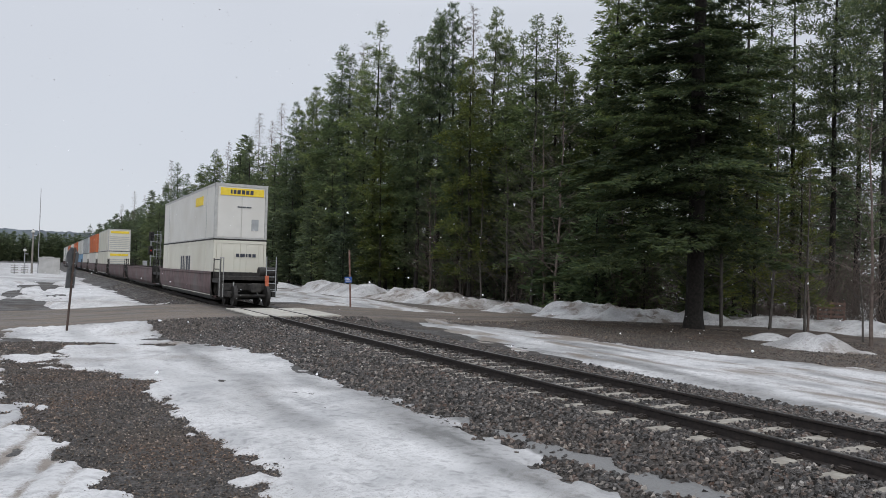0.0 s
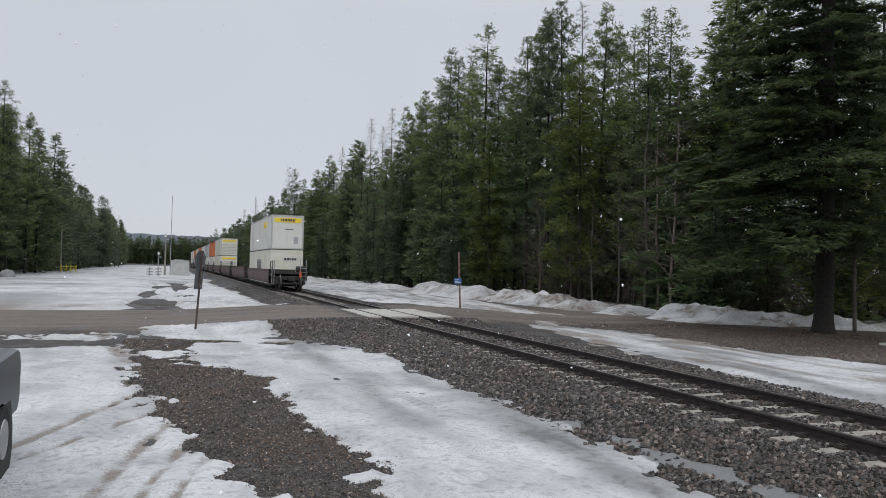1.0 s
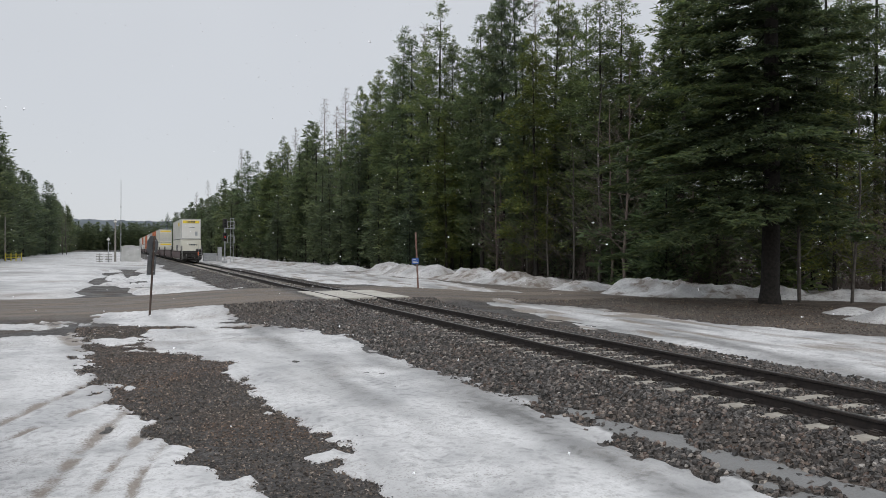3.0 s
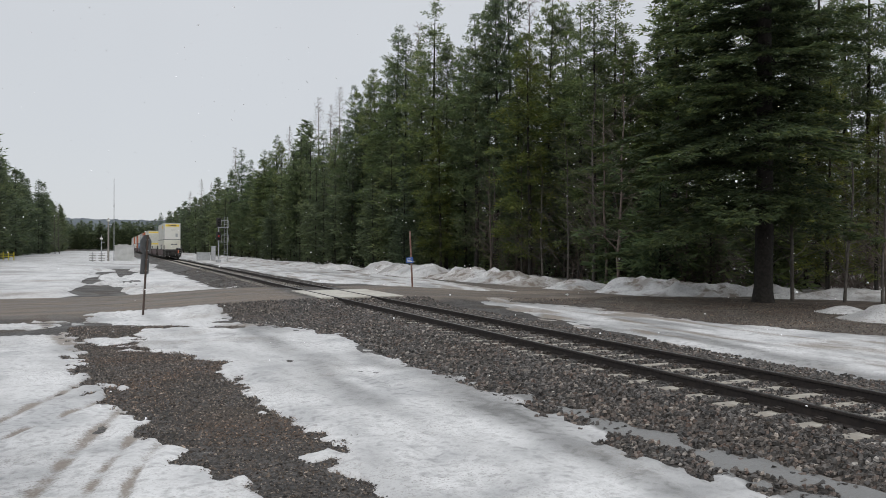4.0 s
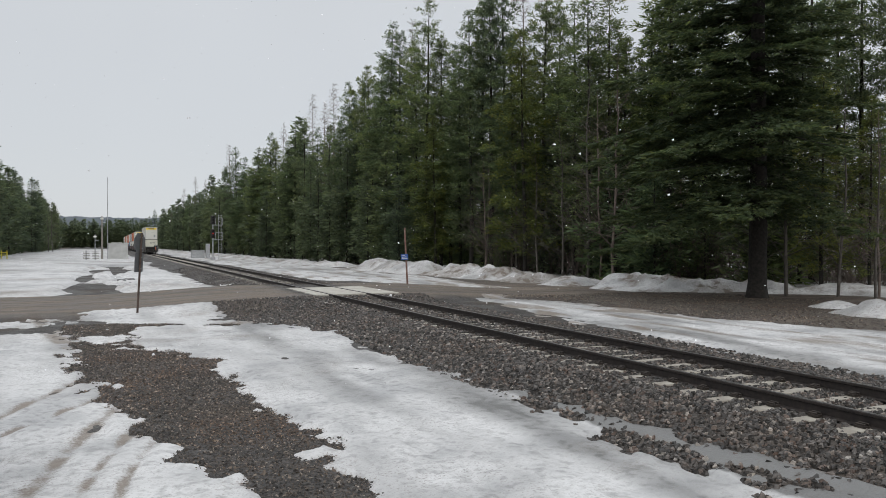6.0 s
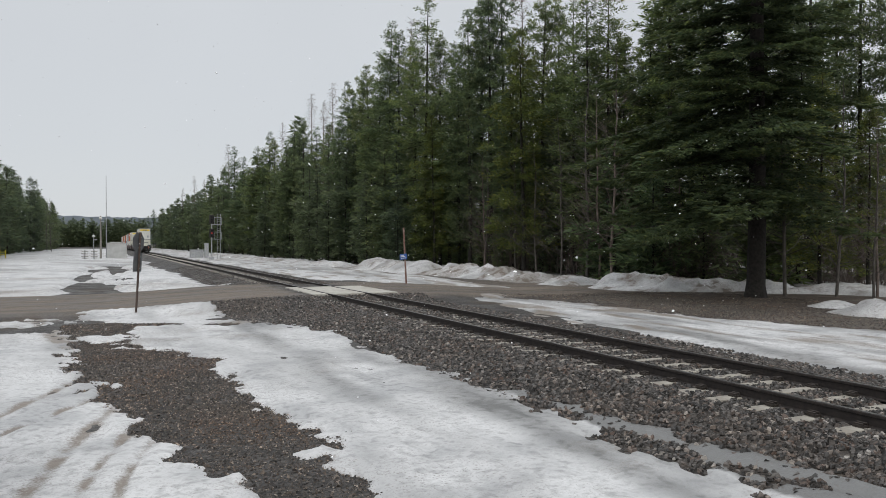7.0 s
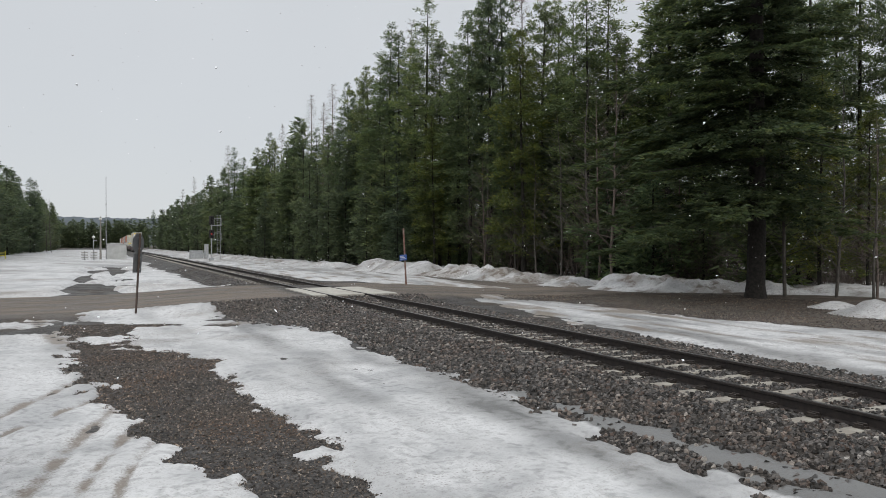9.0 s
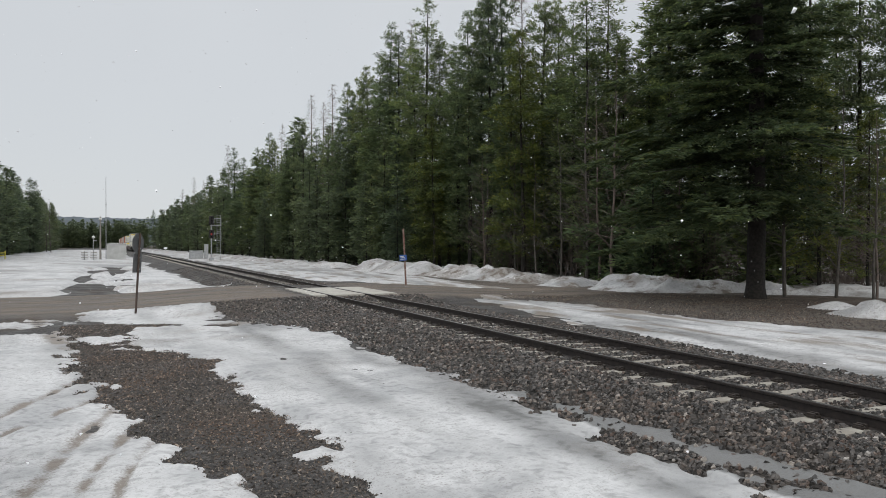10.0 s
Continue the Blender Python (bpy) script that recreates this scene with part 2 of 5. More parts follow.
M = {
    "ground": ground_material(),
    "snow": snow_material("old_snow", 0.55),
    "berm": snow_material("ploughed_snow", 1.0),
    "stone": stone_material("ballast_stone", [(0.0, (0.016, 0.0145, 0.013)), (0.4, (0.053, 0.048, 0.044)), (0.75, (0.112, 0.1, 0.091)), (0.9, (0.1, 0.068, 0.053)), (1.0, (0.3, 0.278, 0.25))], (1.06, 0.98, 0.92)),
    "gravel": stone_material("pit_gravel", [(0.0, (0.012, 0.01, 0.008)), (0.45, (0.045, 0.036, 0.03)), (0.85, (0.1, 0.076, 0.057)), (1.0, (0.3, 0.255, 0.21))], (1.25, 1.0, 0.82)),
    "concrete": plain("tie_concrete", (0.21, 0.192, 0.162), (0.33, 0.307, 0.262), 9, 0.85, 0, 0.3, 0.01, (0.2, 0.17, 0.14), 2.0),
    "panel": plain("crossing_concrete", (0.33, 0.31, 0.27), (0.45, 0.43, 0.38), 4, 0.8, 0, 0.2, 0.01, (0.27, 0.24, 0.21), 0.8),
    "rail": plain("rusty_rail", (0.014, 0.011, 0.01), (0.035, 0.026, 0.022), 14, 0.7, 0.2, 0.2, 0.004),
    "railtop": plain("worn_rail_head", (0.16, 0.15, 0.145), (0.3, 0.29, 0.28), 8, 0.35, 0.9, 0.05, 0.002),
    "clip": plain("clip_iron", (0.02, 0.016, 0.014), (0.05, 0.038, 0.03), 20, 0.7, 0.3),
    "bark": plain("conifer_bark", (0.011, 0.0095, 0.008), (0.031, 0.026, 0.022), 9, 0.95, 0, 0.8, 0.03),
    "deadwood": plain("grey_dead_branches", (0.05, 0.044, 0.038), (0.11, 0.098, 0.085), 6, 0.9, 0, 0),
    "twig": plain("bare_twig", (0.08, 0.06, 0.05), (0.17, 0.135, 0.115), 5, 0.9, 0, 0),
    "fir": needle_material("fir_needles", (0.07, 0.102, 0.058), (0.138, 0.186, 0.097), (0.186, 0.222, 0.1)),
    "pine": needle_material("pine_needles", (0.086, 0.115, 0.076), (0.153, 0.195, 0.115), (0.202, 0.232, 0.12)),
    "gold": needle_material("yellowing_needles", (0.078, 0.102, 0.034), (0.165, 0.188, 0.056), (0.25, 0.24, 0.068)),
    "spruce": needle_material("spruce_needles", (0.044, 0.064, 0.035), (0.086, 0.113, 0.054), (0.145, 0.158, 0.062)),
    "farneedles": needle_material("far_needles", (0.07, 0.096, 0.064), (0.118, 0.152, 0.094), (0.148, 0.174, 0.1)),
    "white": plain("white_container_paint", (0.6, 0.59, 0.555), (0.66, 0.65, 0.61), 2, 0.45, 0, 0.05, 0.01, (0.53, 0.51, 0.46), 0.5),
    "cream": plain("cream_container_paint", (0.6, 0.585, 0.505), (0.66, 0.645, 0.56), 2, 0.45, 0, 0.05, 0.01, (0.52, 0.49, 0.41), 0.5),
    "orange": plain("orange_container_paint", (0.45, 0.12, 0.045), (0.58, 0.17, 0.06), 2, 0.5, 0, 0.05, 0.01, (0.26, 0.1, 0.05), 0.9),
    "blue": plain("blue_container_paint", (0.13, 0.25, 0.38), (0.2, 0.34, 0.48), 2, 0.5, 0, 0.05, 0.01, (0.14, 0.16, 0.2), 0.9),
    "grey": plain("grey_container_paint", (0.32, 0.34, 0.35), (0.44, 0.46, 0.47), 2, 0.5, 0, 0.05, 0.01, (0.2, 0.19, 0.18), 0.9),
    "frame": plain("aluminium_frame", (0.38, 0.38, 0.37), (0.5, 0.5, 0.48), 5, 0.5, 0.2, 0.05),
    "yellow": plain("yellow_decal", (0.72, 0.52, 0.03), (0.82, 0.62, 0.05), 6, 0.5, 0, 0),
    "ink": plain("dark_lettering", (0.03, 0.035, 0.05), (0.05, 0.055, 0.075), 6, 0.6, 0, 0),
    "wellred": plain("weathered_maroon_steel", (0.085, 0.055, 0.055), (0.15, 0.1, 0.1), 2.5, 0.8, 0, 0.15, 0.02, (0.13, 0.12, 0.115), 0.7),
    "black": plain("grimy_black_steel", (0.012, 0.011, 0.01), (0.04, 0.036, 0.032), 6, 0.7, 0.1, 0.2, 0.01),
    "steel": plain("galvanised_steel", (0.32, 0.33, 0.34), (0.46, 0.47, 0.48), 4, 0.5, 0.5, 0.08, 0.01),
    "hut": plain("bare_metal_cladding", (0.42, 0.42, 0.41), (0.54, 0.54, 0.53), 1.2, 0.55, 0.1, 0.05, 0.01),
    "signback": plain("bare_sign_back", (0.13, 0.135, 0.14), (0.2, 0.205, 0.21), 5, 0.5, 0.4, 0.05),
    "post": plain("rusty_post", (0.05, 0.035, 0.03), (0.1, 0.07, 0.055), 10, 0.8, 0.2, 0.2),
    "redpost": plain("faded_red_post", (0.13, 0.07, 0.055), (0.2, 0.115, 0.09), 8, 0.8, 0, 0.2, 0.01, (0.26, 0.21, 0.18), 3),
    "bluesign": plain("blue_sign", (0.03, 0.09, 0.3), (0.05, 0.12, 0.36), 5, 0.5, 0, 0),
    "yellowpipe": plain("yellow_pipe_paint", (0.5, 0.42, 0.03), (0.62, 0.53, 0.06), 6, 0.55),
    "wood": plain("grey_timber", (0.19, 0.175, 0.155), (0.29, 0.27, 0.245), 8, 0.9, 0, 0.3, 0.01),
    "redwood": plain("reddish_timber", (0.12, 0.075, 0.06), (0.19, 0.125, 0.1), 8, 0.9, 0, 0.3, 0.01),
    "truck": plain("grey_truck_paint", (0.05, 0.056, 0.064), (0.066, 0.073, 0.082), 3, 0.35, 0.3, 0.02),
    "tyre": plain("tyre_rubber", (0.012, 0.012, 0.012), (0.03, 0.03, 0.03), 12, 0.9),
    "rim": plain("dull_wheel_rim", (0.3, 0.3, 0.29), (0.42, 0.42, 0.41), 6, 0.4, 0.7, 0.05),
    "glass": plain("dark_glass", (0.02, 0.022, 0.025), (0.03, 0.032, 0.036), 2, 0.08, 0, 0),
    "reflector": plain("orange_marker", (0.42, 0.1, 0.05), (0.52, 0.15, 0.07), 6, 0.5, 0, 0),
    "rock": plain("pale_boulder", (0.17, 0.17, 0.17), (0.27, 0.27, 0.265), 3, 0.9, 0, 0.5, 0.05),
    "flake": plain("snowflake", (0.85, 0.86, 0.88), (0.9, 0.9, 0.92), 3, 0.6, 0, 0),
}
lamp_red, ln, ll, lp = nodes_of("red_signal_lens")
lp.inputs["Base Color"].default_value = (0.4, 0.02, 0.02, 1)
lp.inputs["Emission Color"].default_value = (1.0, 0.05, 0.04, 1)
lp.inputs["Emission Strength"].default_value = 0.12
M["redlens"] = lamp_red


# ---- mesh helpers ----
def mesh_np(name, verts, quads=None, tris=None, mats=(), smooth=False, attrs=None):
    """A mesh from arrays of corners, four- and three-sided faces and values per corner."""
    me = bpy.data.meshes.new(name)
    q = np.zeros((0, 4), int) if quads is None else np.asarray(quads)
    t = np.zeros((0, 3), int) if tris is None else np.asarray(tris)
    me.vertices.add(len(verts))
    me.vertices.foreach_set("co", np.asarray(verts, np.float32).ravel())
    me.loops.add(q.size + t.size)
    me.loops.foreach_set("vertex_index", np.concatenate([q.ravel(), t.ravel()]).astype(np.int32))
    me.polygons.add(len(q) + len(t))
    starts = np.concatenate([np.arange(len(q)) * 4, q.size + np.arange(len(t)) * 3])
    me.polygons.foreach_set("loop_start", starts.astype(np.int32))
    me.polygons.foreach_set("use_smooth", np.full(len(q) + len(t), smooth))
    for k, v in (attrs or {}).items():
        me.attributes.new(k, "FLOAT", "POINT").data.foreach_set("value", np.asarray(v, np.float32))
    for m in mats:
        me.materials.append(m)
    me.update(calc_edges=True)
    me.validate()
    return me


def part(name, bm, material, parent=None, label="", smooth=False, at=None):
    """Links a bmesh (or a ready mesh) as one object under a thing or part."""
    if isinstance(bm, bmesh.types.BMesh):
        me = bpy.data.meshes.new(name)
        bmesh.ops.recalc_face_normals(bm, faces=bm.faces)
        for f in bm.faces:
            f.smooth = smooth
        bm.to_mesh(me)
        bm.free()
        if material:
            me.materials.append(material)
    else:
        me = bm
    ob = new(name, me)
    if parent is not None:
        ob.parent = parent
    if at is not None:
        ob.matrix_basis = at
    if label:
        ob["label"] = label
    return ob


def box(bm, x0, x1, y0, y1, z0, z1, bevel=0.0):
    g = bmesh.ops.create_cube(bm, size=1)
    for v in g["verts"]:
        v.co = Vector(((x0 + x1) / 2 + v.co.x * (x1 - x0), (y0 + y1) / 2 + v.co.y * (y1 - y0), (z0 + z1) / 2 + v.co.z * (z1 - z0)))
    if bevel:
        e = list({e for v in g["verts"] for e in v.link_edges})
        bmesh.ops.bevel(bm, geom=e, offset=bevel, segments=2, affect="EDGES", profile=0.6)
    return bm


def boxed(*a, bevel=0.0):
    return box(bmesh.new(), *a, bevel=bevel)


def rod(bm, a, b, r0, r1=None, seg=8):
    a, b = Vector(a), Vector(b)
    d = b - a
    m = Matrix.Translation((a + b) / 2) @ d.to_track_quat("Z", "Y").to_matrix().to_4x4()
    bmesh.ops.create_cone(bm, cap_ends=True, segments=seg, radius1=r0, radius2=r0 if r1 is None else r1, depth=d.length, matrix=m)
    return bm


def empty(name, at=None, label="", category="", group="", kind=""):
    ob = new(name)
    ob.empty_display_size = 0.3
    if at is not None:
        ob.matrix_basis = at
    return tagged(ob, label, category, group, kind)


# ---- smooth value noise over arrays ----
rng = np.random.default_rng(7)
GRID = rng.random((256, 256))


def vnoise(x, y, scale):
    x, y = np.asarray(x) * scale + 1000.3, np.asarray(y) * scale + 1000.7
    i, j = np.floor(x).astype(int), np.floor(y).astype(int)
    u, v = x - i, y - j
    u, v = u * u * (3 - 2 * u), v * v * (3 - 2 * v)
    g = lambda a, b: GRID[a % 256, b % 256]
    return (g(i, j) * (1 - u) + g(i + 1, j) * u) * (1 - v) + (g(i, j + 1) * (1 - u) + g(i + 1, j + 1) * u) * v - 0.5


def fbm(x, y, scale, octaves=4):
    return sum(vnoise(x + 17.1 * k, y - 9.3 * k, scale * 2 ** k) / 2 ** k for k in range(octaves))


def step(a, b, x):
    t = np.clip((x - a) / (b - a), 0, 1)
    return t * t * (3 - 2 * t)


# ---- the lie of the land; the rails' running surface is z = 0, the track runs along y ----
TX = 8.58                 # centre line of the track
ROAD0, ROAD1 = 27.2, 37.0  # the dirt road crosses here


def ground_z(x, y):
    x, y = np.asarray(x, float), np.asarray(y, float)
    d = x - TX
    left = -0.5 + 0.05 * fbm(x, y, 0.35)
    right = -0.3 + 0.05 * fbm(x, y, 0.3)
    base = np.where(d < 0, left, right)
    bed = np.minimum(-0.2, np.where(d < 0, -0.2 - 0.26 * (-d - 1.75), -0.2 - 0.12 * (d - 1.6)))
    z = np.maximum(base, bed)
    road = step(ROAD0 - 1.6, ROAD0 + 0.6, y) * step(ROAD1 + 1.6, ROAD1 - 0.6, y)
    ramp = -0.05 - 0.3 * step(2.5, 10.0, np.abs(d))
    ramp = np.where((d > -1.36) & (d < 2.0), np.where((y > 27.75) & (y < 32.6), -0.26, -0.09), ramp)
    z = z * (1 - road) + ramp * road
    return z + 0.012 * fbm(x, y, 3.0, 2)


def zones(x, y):
    """How far a spot is dirt road and needle litter."""
    d = x - TX
    road = step(ROAD0 - 1.2, ROAD0 + 0.3, y + fbm(x, y, 0.5)) * step(ROAD1 + 1.5, ROAD1, y + fbm(x, y, 0.4)) * step(1.4, 2.0, np.abs(d))
    lane = step(6.5, 9.0, d + fbm(x, y, 0.3)) * step(17.5, 15.5, d - 0.02 * y)
    road = np.maximum(road, 0.6 * lane)
    litter = step(11.5, 14.5, d + 2 * fbm(x, y, 0.25)) * step(36, 24, y) + step(17.5, 19, d) + step(-24, -27, x)
    return np.clip(road, 0, 1), np.clip(litter, 0, 1)


def axis(*spans):
    return np.unique(np.concatenate([np.arange(a, b, s) for a, b, s in spans]))


def sheet(name, xs, ys, zf, mat, attrf=None, keep=None):
    X, Y = np.meshgrid(xs, ys, indexing="ij")
    Z = zf(X, Y)
    n, m = X.shape
    idx = np.arange(n * m).reshape(n, m)
    q = np.stack([idx[:-1, :-1], idx[1:, :-1], idx[1:, 1:], idx[:-1, 1:]], -1).reshape(-1, 4)
    v = np.stack([X, Y, Z], -1).reshape(-1, 3)
    at = attrf(X, Y) if attrf else {}
    if keep is not None:
        k = keep(X, Y).ravel()
        q = q[k[q].any(1)]
        used = np.unique(q)
        back = np.zeros(n * m, int)
        back[used] = np.arange(len(used))
        q, v = back[q], v[used]
        at = {a: np.ravel(b)[used] for a, b in at.items()}
    return mesh_np(name, v, quads=q, mats=[mat], smooth=True, attrs={a: np.ravel(b) for a, b in at.items()})


def ground_attrs(x, y):
    r, li = zones(x, y)
    return {"road": r, "litter": li}


gx = axis((-3000, -400, 200), (-400, -60, 20), (-60, -6, 3.0), (-6, 24, 0.2), (24, 60, 2.0), (60, 400, 20), (400, 3001, 200))
gy = axis((-2000, -100, 200), (-100, 0, 5), (0, 45, 0.22), (45, 140, 2.5), (140, 600, 20), (600, 4001, 200))
ground = tagged(part("ground", sheet("ground", gx, gy, ground_z, M["ground"], ground_attrs), None), "wet brown gravel and dirt ground beside the railway", "ground", kind="structure")


# ---- snow lying in fields and strips ----
def line_of(y, *knots):
    return np.interp(y, [k[0] for k in knots], [k[1] for k in knots])


def rut(x, y, x0, y0, x1, y1, bow, half):
    """Nearness to a bowed wheel rut between two spots."""
    dx, dy = x1 - x0, y1 - y0
    L = math.hypot(dx, dy)
    s = ((x - x0) * dx + (y - y0) * dy) / L / L
    off = ((x - x0) * dy - (y - y0) * dx) / L - bow * 4 * s * (1 - s)
    return np.exp(-(off / half) ** 2) * step(-0.12, 0.05, s) * step(1.12, 0.95, s)


RUTS = [(-0.82, 7.2, 0.14, 11.9, -0.1, 0.1), (-0.34, 6.8, 0.55, 11.0, -0.16, 0.07), (0.0, 6.9, 0.72, 10.2, -0.12, 0.065), (-1.9, 10.3, -0.2, 15.2, 0.05, 0.09), (-1.7, 9.9, 0.1, 13.2, 0.12, 0.055),
        (-2.2, 28.0, -0.9, 19.5, 0.1, 0.2)]


def near_cover(x, y):
    """Signed reach of the snow before the road (positive: covered)."""
    w = 0.45 * fbm(x, y, 0.5, 3) + 0.65 * fbm(x + 40, y * 0.7, 1.7, 3) + 0.6 * fbm(x, y * 0.6 + 9, 5.5, 3)
    xr = line_of(y, (3, 6.15), (4.9, 5.95), (6.4, 5.66), (9.9, 5.68), (13.5, 5.5), (19.5, 5.5), (21.5, 4.9), (23, 4.2), (26.5, 3.4))
    xl = line_of(y, (3, 2.6), (6.4, 2.42), (7.4, 2.45), (9.0, 2.3), (10.8, 2.1), (13.4, 1.92), (16.0, 1.95), (17.0, 1.2), (18.2, 0.75), (24.4, 0.3), (26, -0.6))
    main = np.minimum(xr - x, x - xl)
    main = np.minimum(main, 27.5 - y)
    holes = np.exp(-(((x - 1.5) / 0.8) ** 2 + ((y - 23.6) / 0.5) ** 2)) + 0.8 * np.exp(-(((x - 3.2) / 0.6) ** 2 + ((y - 24.6) / 0.4) ** 2)) + 0.75 * step(0.06, 0.3, fbm(x, y * 0.8, 0.9, 4)) * step(19.5, 23, y)
    main = np.minimum(main, 0.8) - 1.5 * holes
    xe = line_of(y, (3, 2.0), (6.9, 1.4), (8.4, 0.79), (10.1, 0.47), (12.7, 0.0), (15.9, -0.48), (19.5, -0.65), (22.6, -0.8))
    field = np.minimum(xe - x, 23.2 - y + 0.3 * x)
    patch = np.maximum(0.55 - np.hypot((x - 0.0) / 1.2, (y - 20.5) / 1.0) * 0.6, 0.5 - np.hypot((x + 2.6) / 2.0, (y - 25.3) / 0.8) * 0.55)
    for px, py, a, b in ((-2.0, 26.2, 0.7, 0.35), (-3.4, 26.0, 0.9, 0.3), (-0.5, 22.4, 0.9, 0.5), (0.7, 20.9, 0.5, 0.3), (0.2, 18.6, 0.5, 0.3), (1.1, 21.6, 0.45, 0.3)):
        patch = np.maximum(patch, 0.3 - np.hypot((x - px) / a, (y - py) / b) * 0.4)
    patch = np.maximum(patch, 0.4 - np.hypot((x - 2.05) / 0.5, (y - 8.3) / 0.5) * 0.9)
    ribbon = 0.15 - np.abs(x - line_of(y, (4, 6.42), (5, 6.27), (6.6, 6.04), (8.4, 5.95), (9.8, 5.95))) - 0.14 * step(7.5, 9.8, y) - step(9.6, 10.4, y)
    c = np.maximum(np.maximum(main, field), patch) + w * 0.75
    return np.maximum(c, ribbon + 0.25 * w)


def near_ruts(x, y):
    r = np.zeros_like(x)
    for k in RUTS:
        r = np.maximum(r, rut(x, y, *k))
    return r


def near_snow_z(x, y):
    c = near_cover(x, y)
    r = near_ruts(x, y)
    lumps = 0.012 * fbm(x, y, 0.7, 3) + 0.022 * fbm(x, y * 0.6, 4.0, 3) - 0.03 * step(0.22, 0.4, fbm(x + 5, y * 0.7, 2.6, 2)) * step(1.4, 0.3, c)
    groove = 0.03 * np.exp(-((x - 4.55 - 0.25 * np.sin(y * 0.4)) / 0.22) ** 2) + 0.02 * np.exp(-((x - 3.4 - 0.2 * np.sin(y * 0.33 + 1)) / 0.16) ** 2)
    thick = np.clip(c * 0.2, -0.06, 0.045) + lumps * step(0, 0.4, c) - groove * step(0.1, 0.5, c) - 0.03 * r
    return ground_z(x, y) + thick


def near_attrs(x, y):
    c = near_cover(x, y)
    r = near_ruts(x, y)
    streak = 2 * fbm(x * 1.7, y * 0.35, 0.8, 4)
    band = np.exp(-((x - 5.0 + 0.8 * fbm(x, y, 0.25)) / 0.55) ** 2) * step(19, 9, y) + 0.75 * np.exp(-((x - 3.75 - 0.5 * fbm(x, y, 0.3)) / 0.3) ** 2)
    wash = step(0.0, 0.7, 2 * fbm(x, y, 0.33, 4) + 0.1)
    ice = 0.9 * step(5.75, 5.88, x) * step(11, 9.8, y) + 0.04 + 0.22 * np.exp(-((x - 5.0) / 0.3) ** 2) * step(12, 9, y) * (0.7 + 1.2 * fbm(x * 1.6, y * 0.5, 1.2, 3)) + 0.3 * band + 0.16 * wash + 0.2 * streak + 0.12 * r
    grit = r * (0.55 + 1.0 * fbm(x, y, 3.0, 3)) + 0.25 * step(0.15, -0.05, c) + 0.3 * step(16, 24, y) * (0.5 + 2 * fbm(x, y, 0.7)) + 0.25 * (fbm(x, y, 1.3, 3))
    return {"ice": np.clip(ice, 0, 0.9), "grit": np.clip(grit, 0, 0.65)}


def covered(zf):
    return lambda x, y: zf(x, y) > ground_z(x, y) - 0.015


snow = tagged(part("snow", sheet("snow", axis((-16, -6.5, 0.4), (-6.5, 6.4, 0.06)), axis((-14, 2.5, 0.4), (2.5, 27.5, 0.065)), near_snow_z, M["snow"], near_attrs, covered(near_snow_z)), None),
              "old wet snow with wheel ruts and grey ice", "snow", kind="stuff")


def field_z(x, y):
    """Snow past the road on the near side of the track."""
    w = 1.6 * fbm(x, y, 0.22, 3) + 1.6 * fbm(x, y * 0.6, 0.9, 3)
    near = line_of(x, (-60, 36), (-8, 37.5), (-4, 37.7), (-1.5, 40.5), (-0.6, 44), (0.2, 41), (2, 38.4), (6, 37.2))
    edge = line_of(y, (30, 6.0), (37, 5.8), (67, 5.0), (112, 4.7), (400, 4.4))
    c = np.minimum((y - near) * 0.6, (edge - x) * 0.7) + 0.45 * w
    c = np.minimum(c, 1.2)
    bare = np.exp(-(((x + 0.2 - 0.012 * (y - 44)) / 1.5) ** 2)) * step(40, 44, y) * step(95, 70, y) * (1.35 + 3.2 * fbm(x * 1.6, y * 0.45, 0.4, 4))
    bare = np.maximum(bare, 1.5 * np.exp(-(((x - 2.3) / 1.4) ** 2 + ((y - 47.0) / 2.4) ** 2)) * (0.9 + 1.5 * fbm(x, y, 0.8, 3)))
    c = c - 3.0 * np.clip(bare, 0, 1)
    heap = 0.2 * np.exp(-(((x - 2.6) / 2.0) ** 2 + ((y - 41.2) / 1.8) ** 2)) + 0.3 * np.exp(-(((x + 8) / 7) ** 2 + ((y - 95) / 30) ** 2))
    return ground_z(x, y) + np.clip(c * 0.2, -0.1, 0.16) + step(0, 1, c) * (heap + 0.02 * fbm(x, y, 0.3, 3))


def plain_attrs(x, y):
    return {"ice": np.clip(0.1 + 0.7 * fbm(x, y, 0.15, 2), 0, 0.4), "grit": np.clip(0.06 + 0.6 * fbm(x, y, 0.3, 2) + 0.22 * step(46, 38, y), 0, 0.5)}


tagged(part("snow_field", sheet("snow_field", axis((-30, -8, 0.5), (-8, 6.6, 0.16)), axis((35, 60, 0.2), (60, 140, 0.7), (140, 420, 6)), field_z, M["snow"], plain_attrs, covered(field_z)), None),
       "trodden snow field along the near side of the line", "snow", kind="stuff")


def strip_z(x, y):
    """The icy strip along the far side of the track."""
    a = line_of(y, (0, 11.3), (8, 11.35), (12, 11.35), (18.8, 12.0), (23, 12.7), (28, 14.3))
    b = line_of(y, (0, 19), (8, 18.6), (12, 17.5), (15.5, 16.2), (21.5, 15.5), (28, 15.0))
    c = np.minimum(x - a, b - x) + 0.9 * fbm(x, y * 0.6, 0.6, 3) + 0.7 * fbm(x * 1.5, y * 0.5, 2.4, 3)
    c = np.minimum(c, (28 - y) * 0.4)
    return ground_z(x, y) + np.clip(c * 0.12, -0.08, 0.07) + 0.016 * fbm(x, y * 0.35, 2.4, 4)


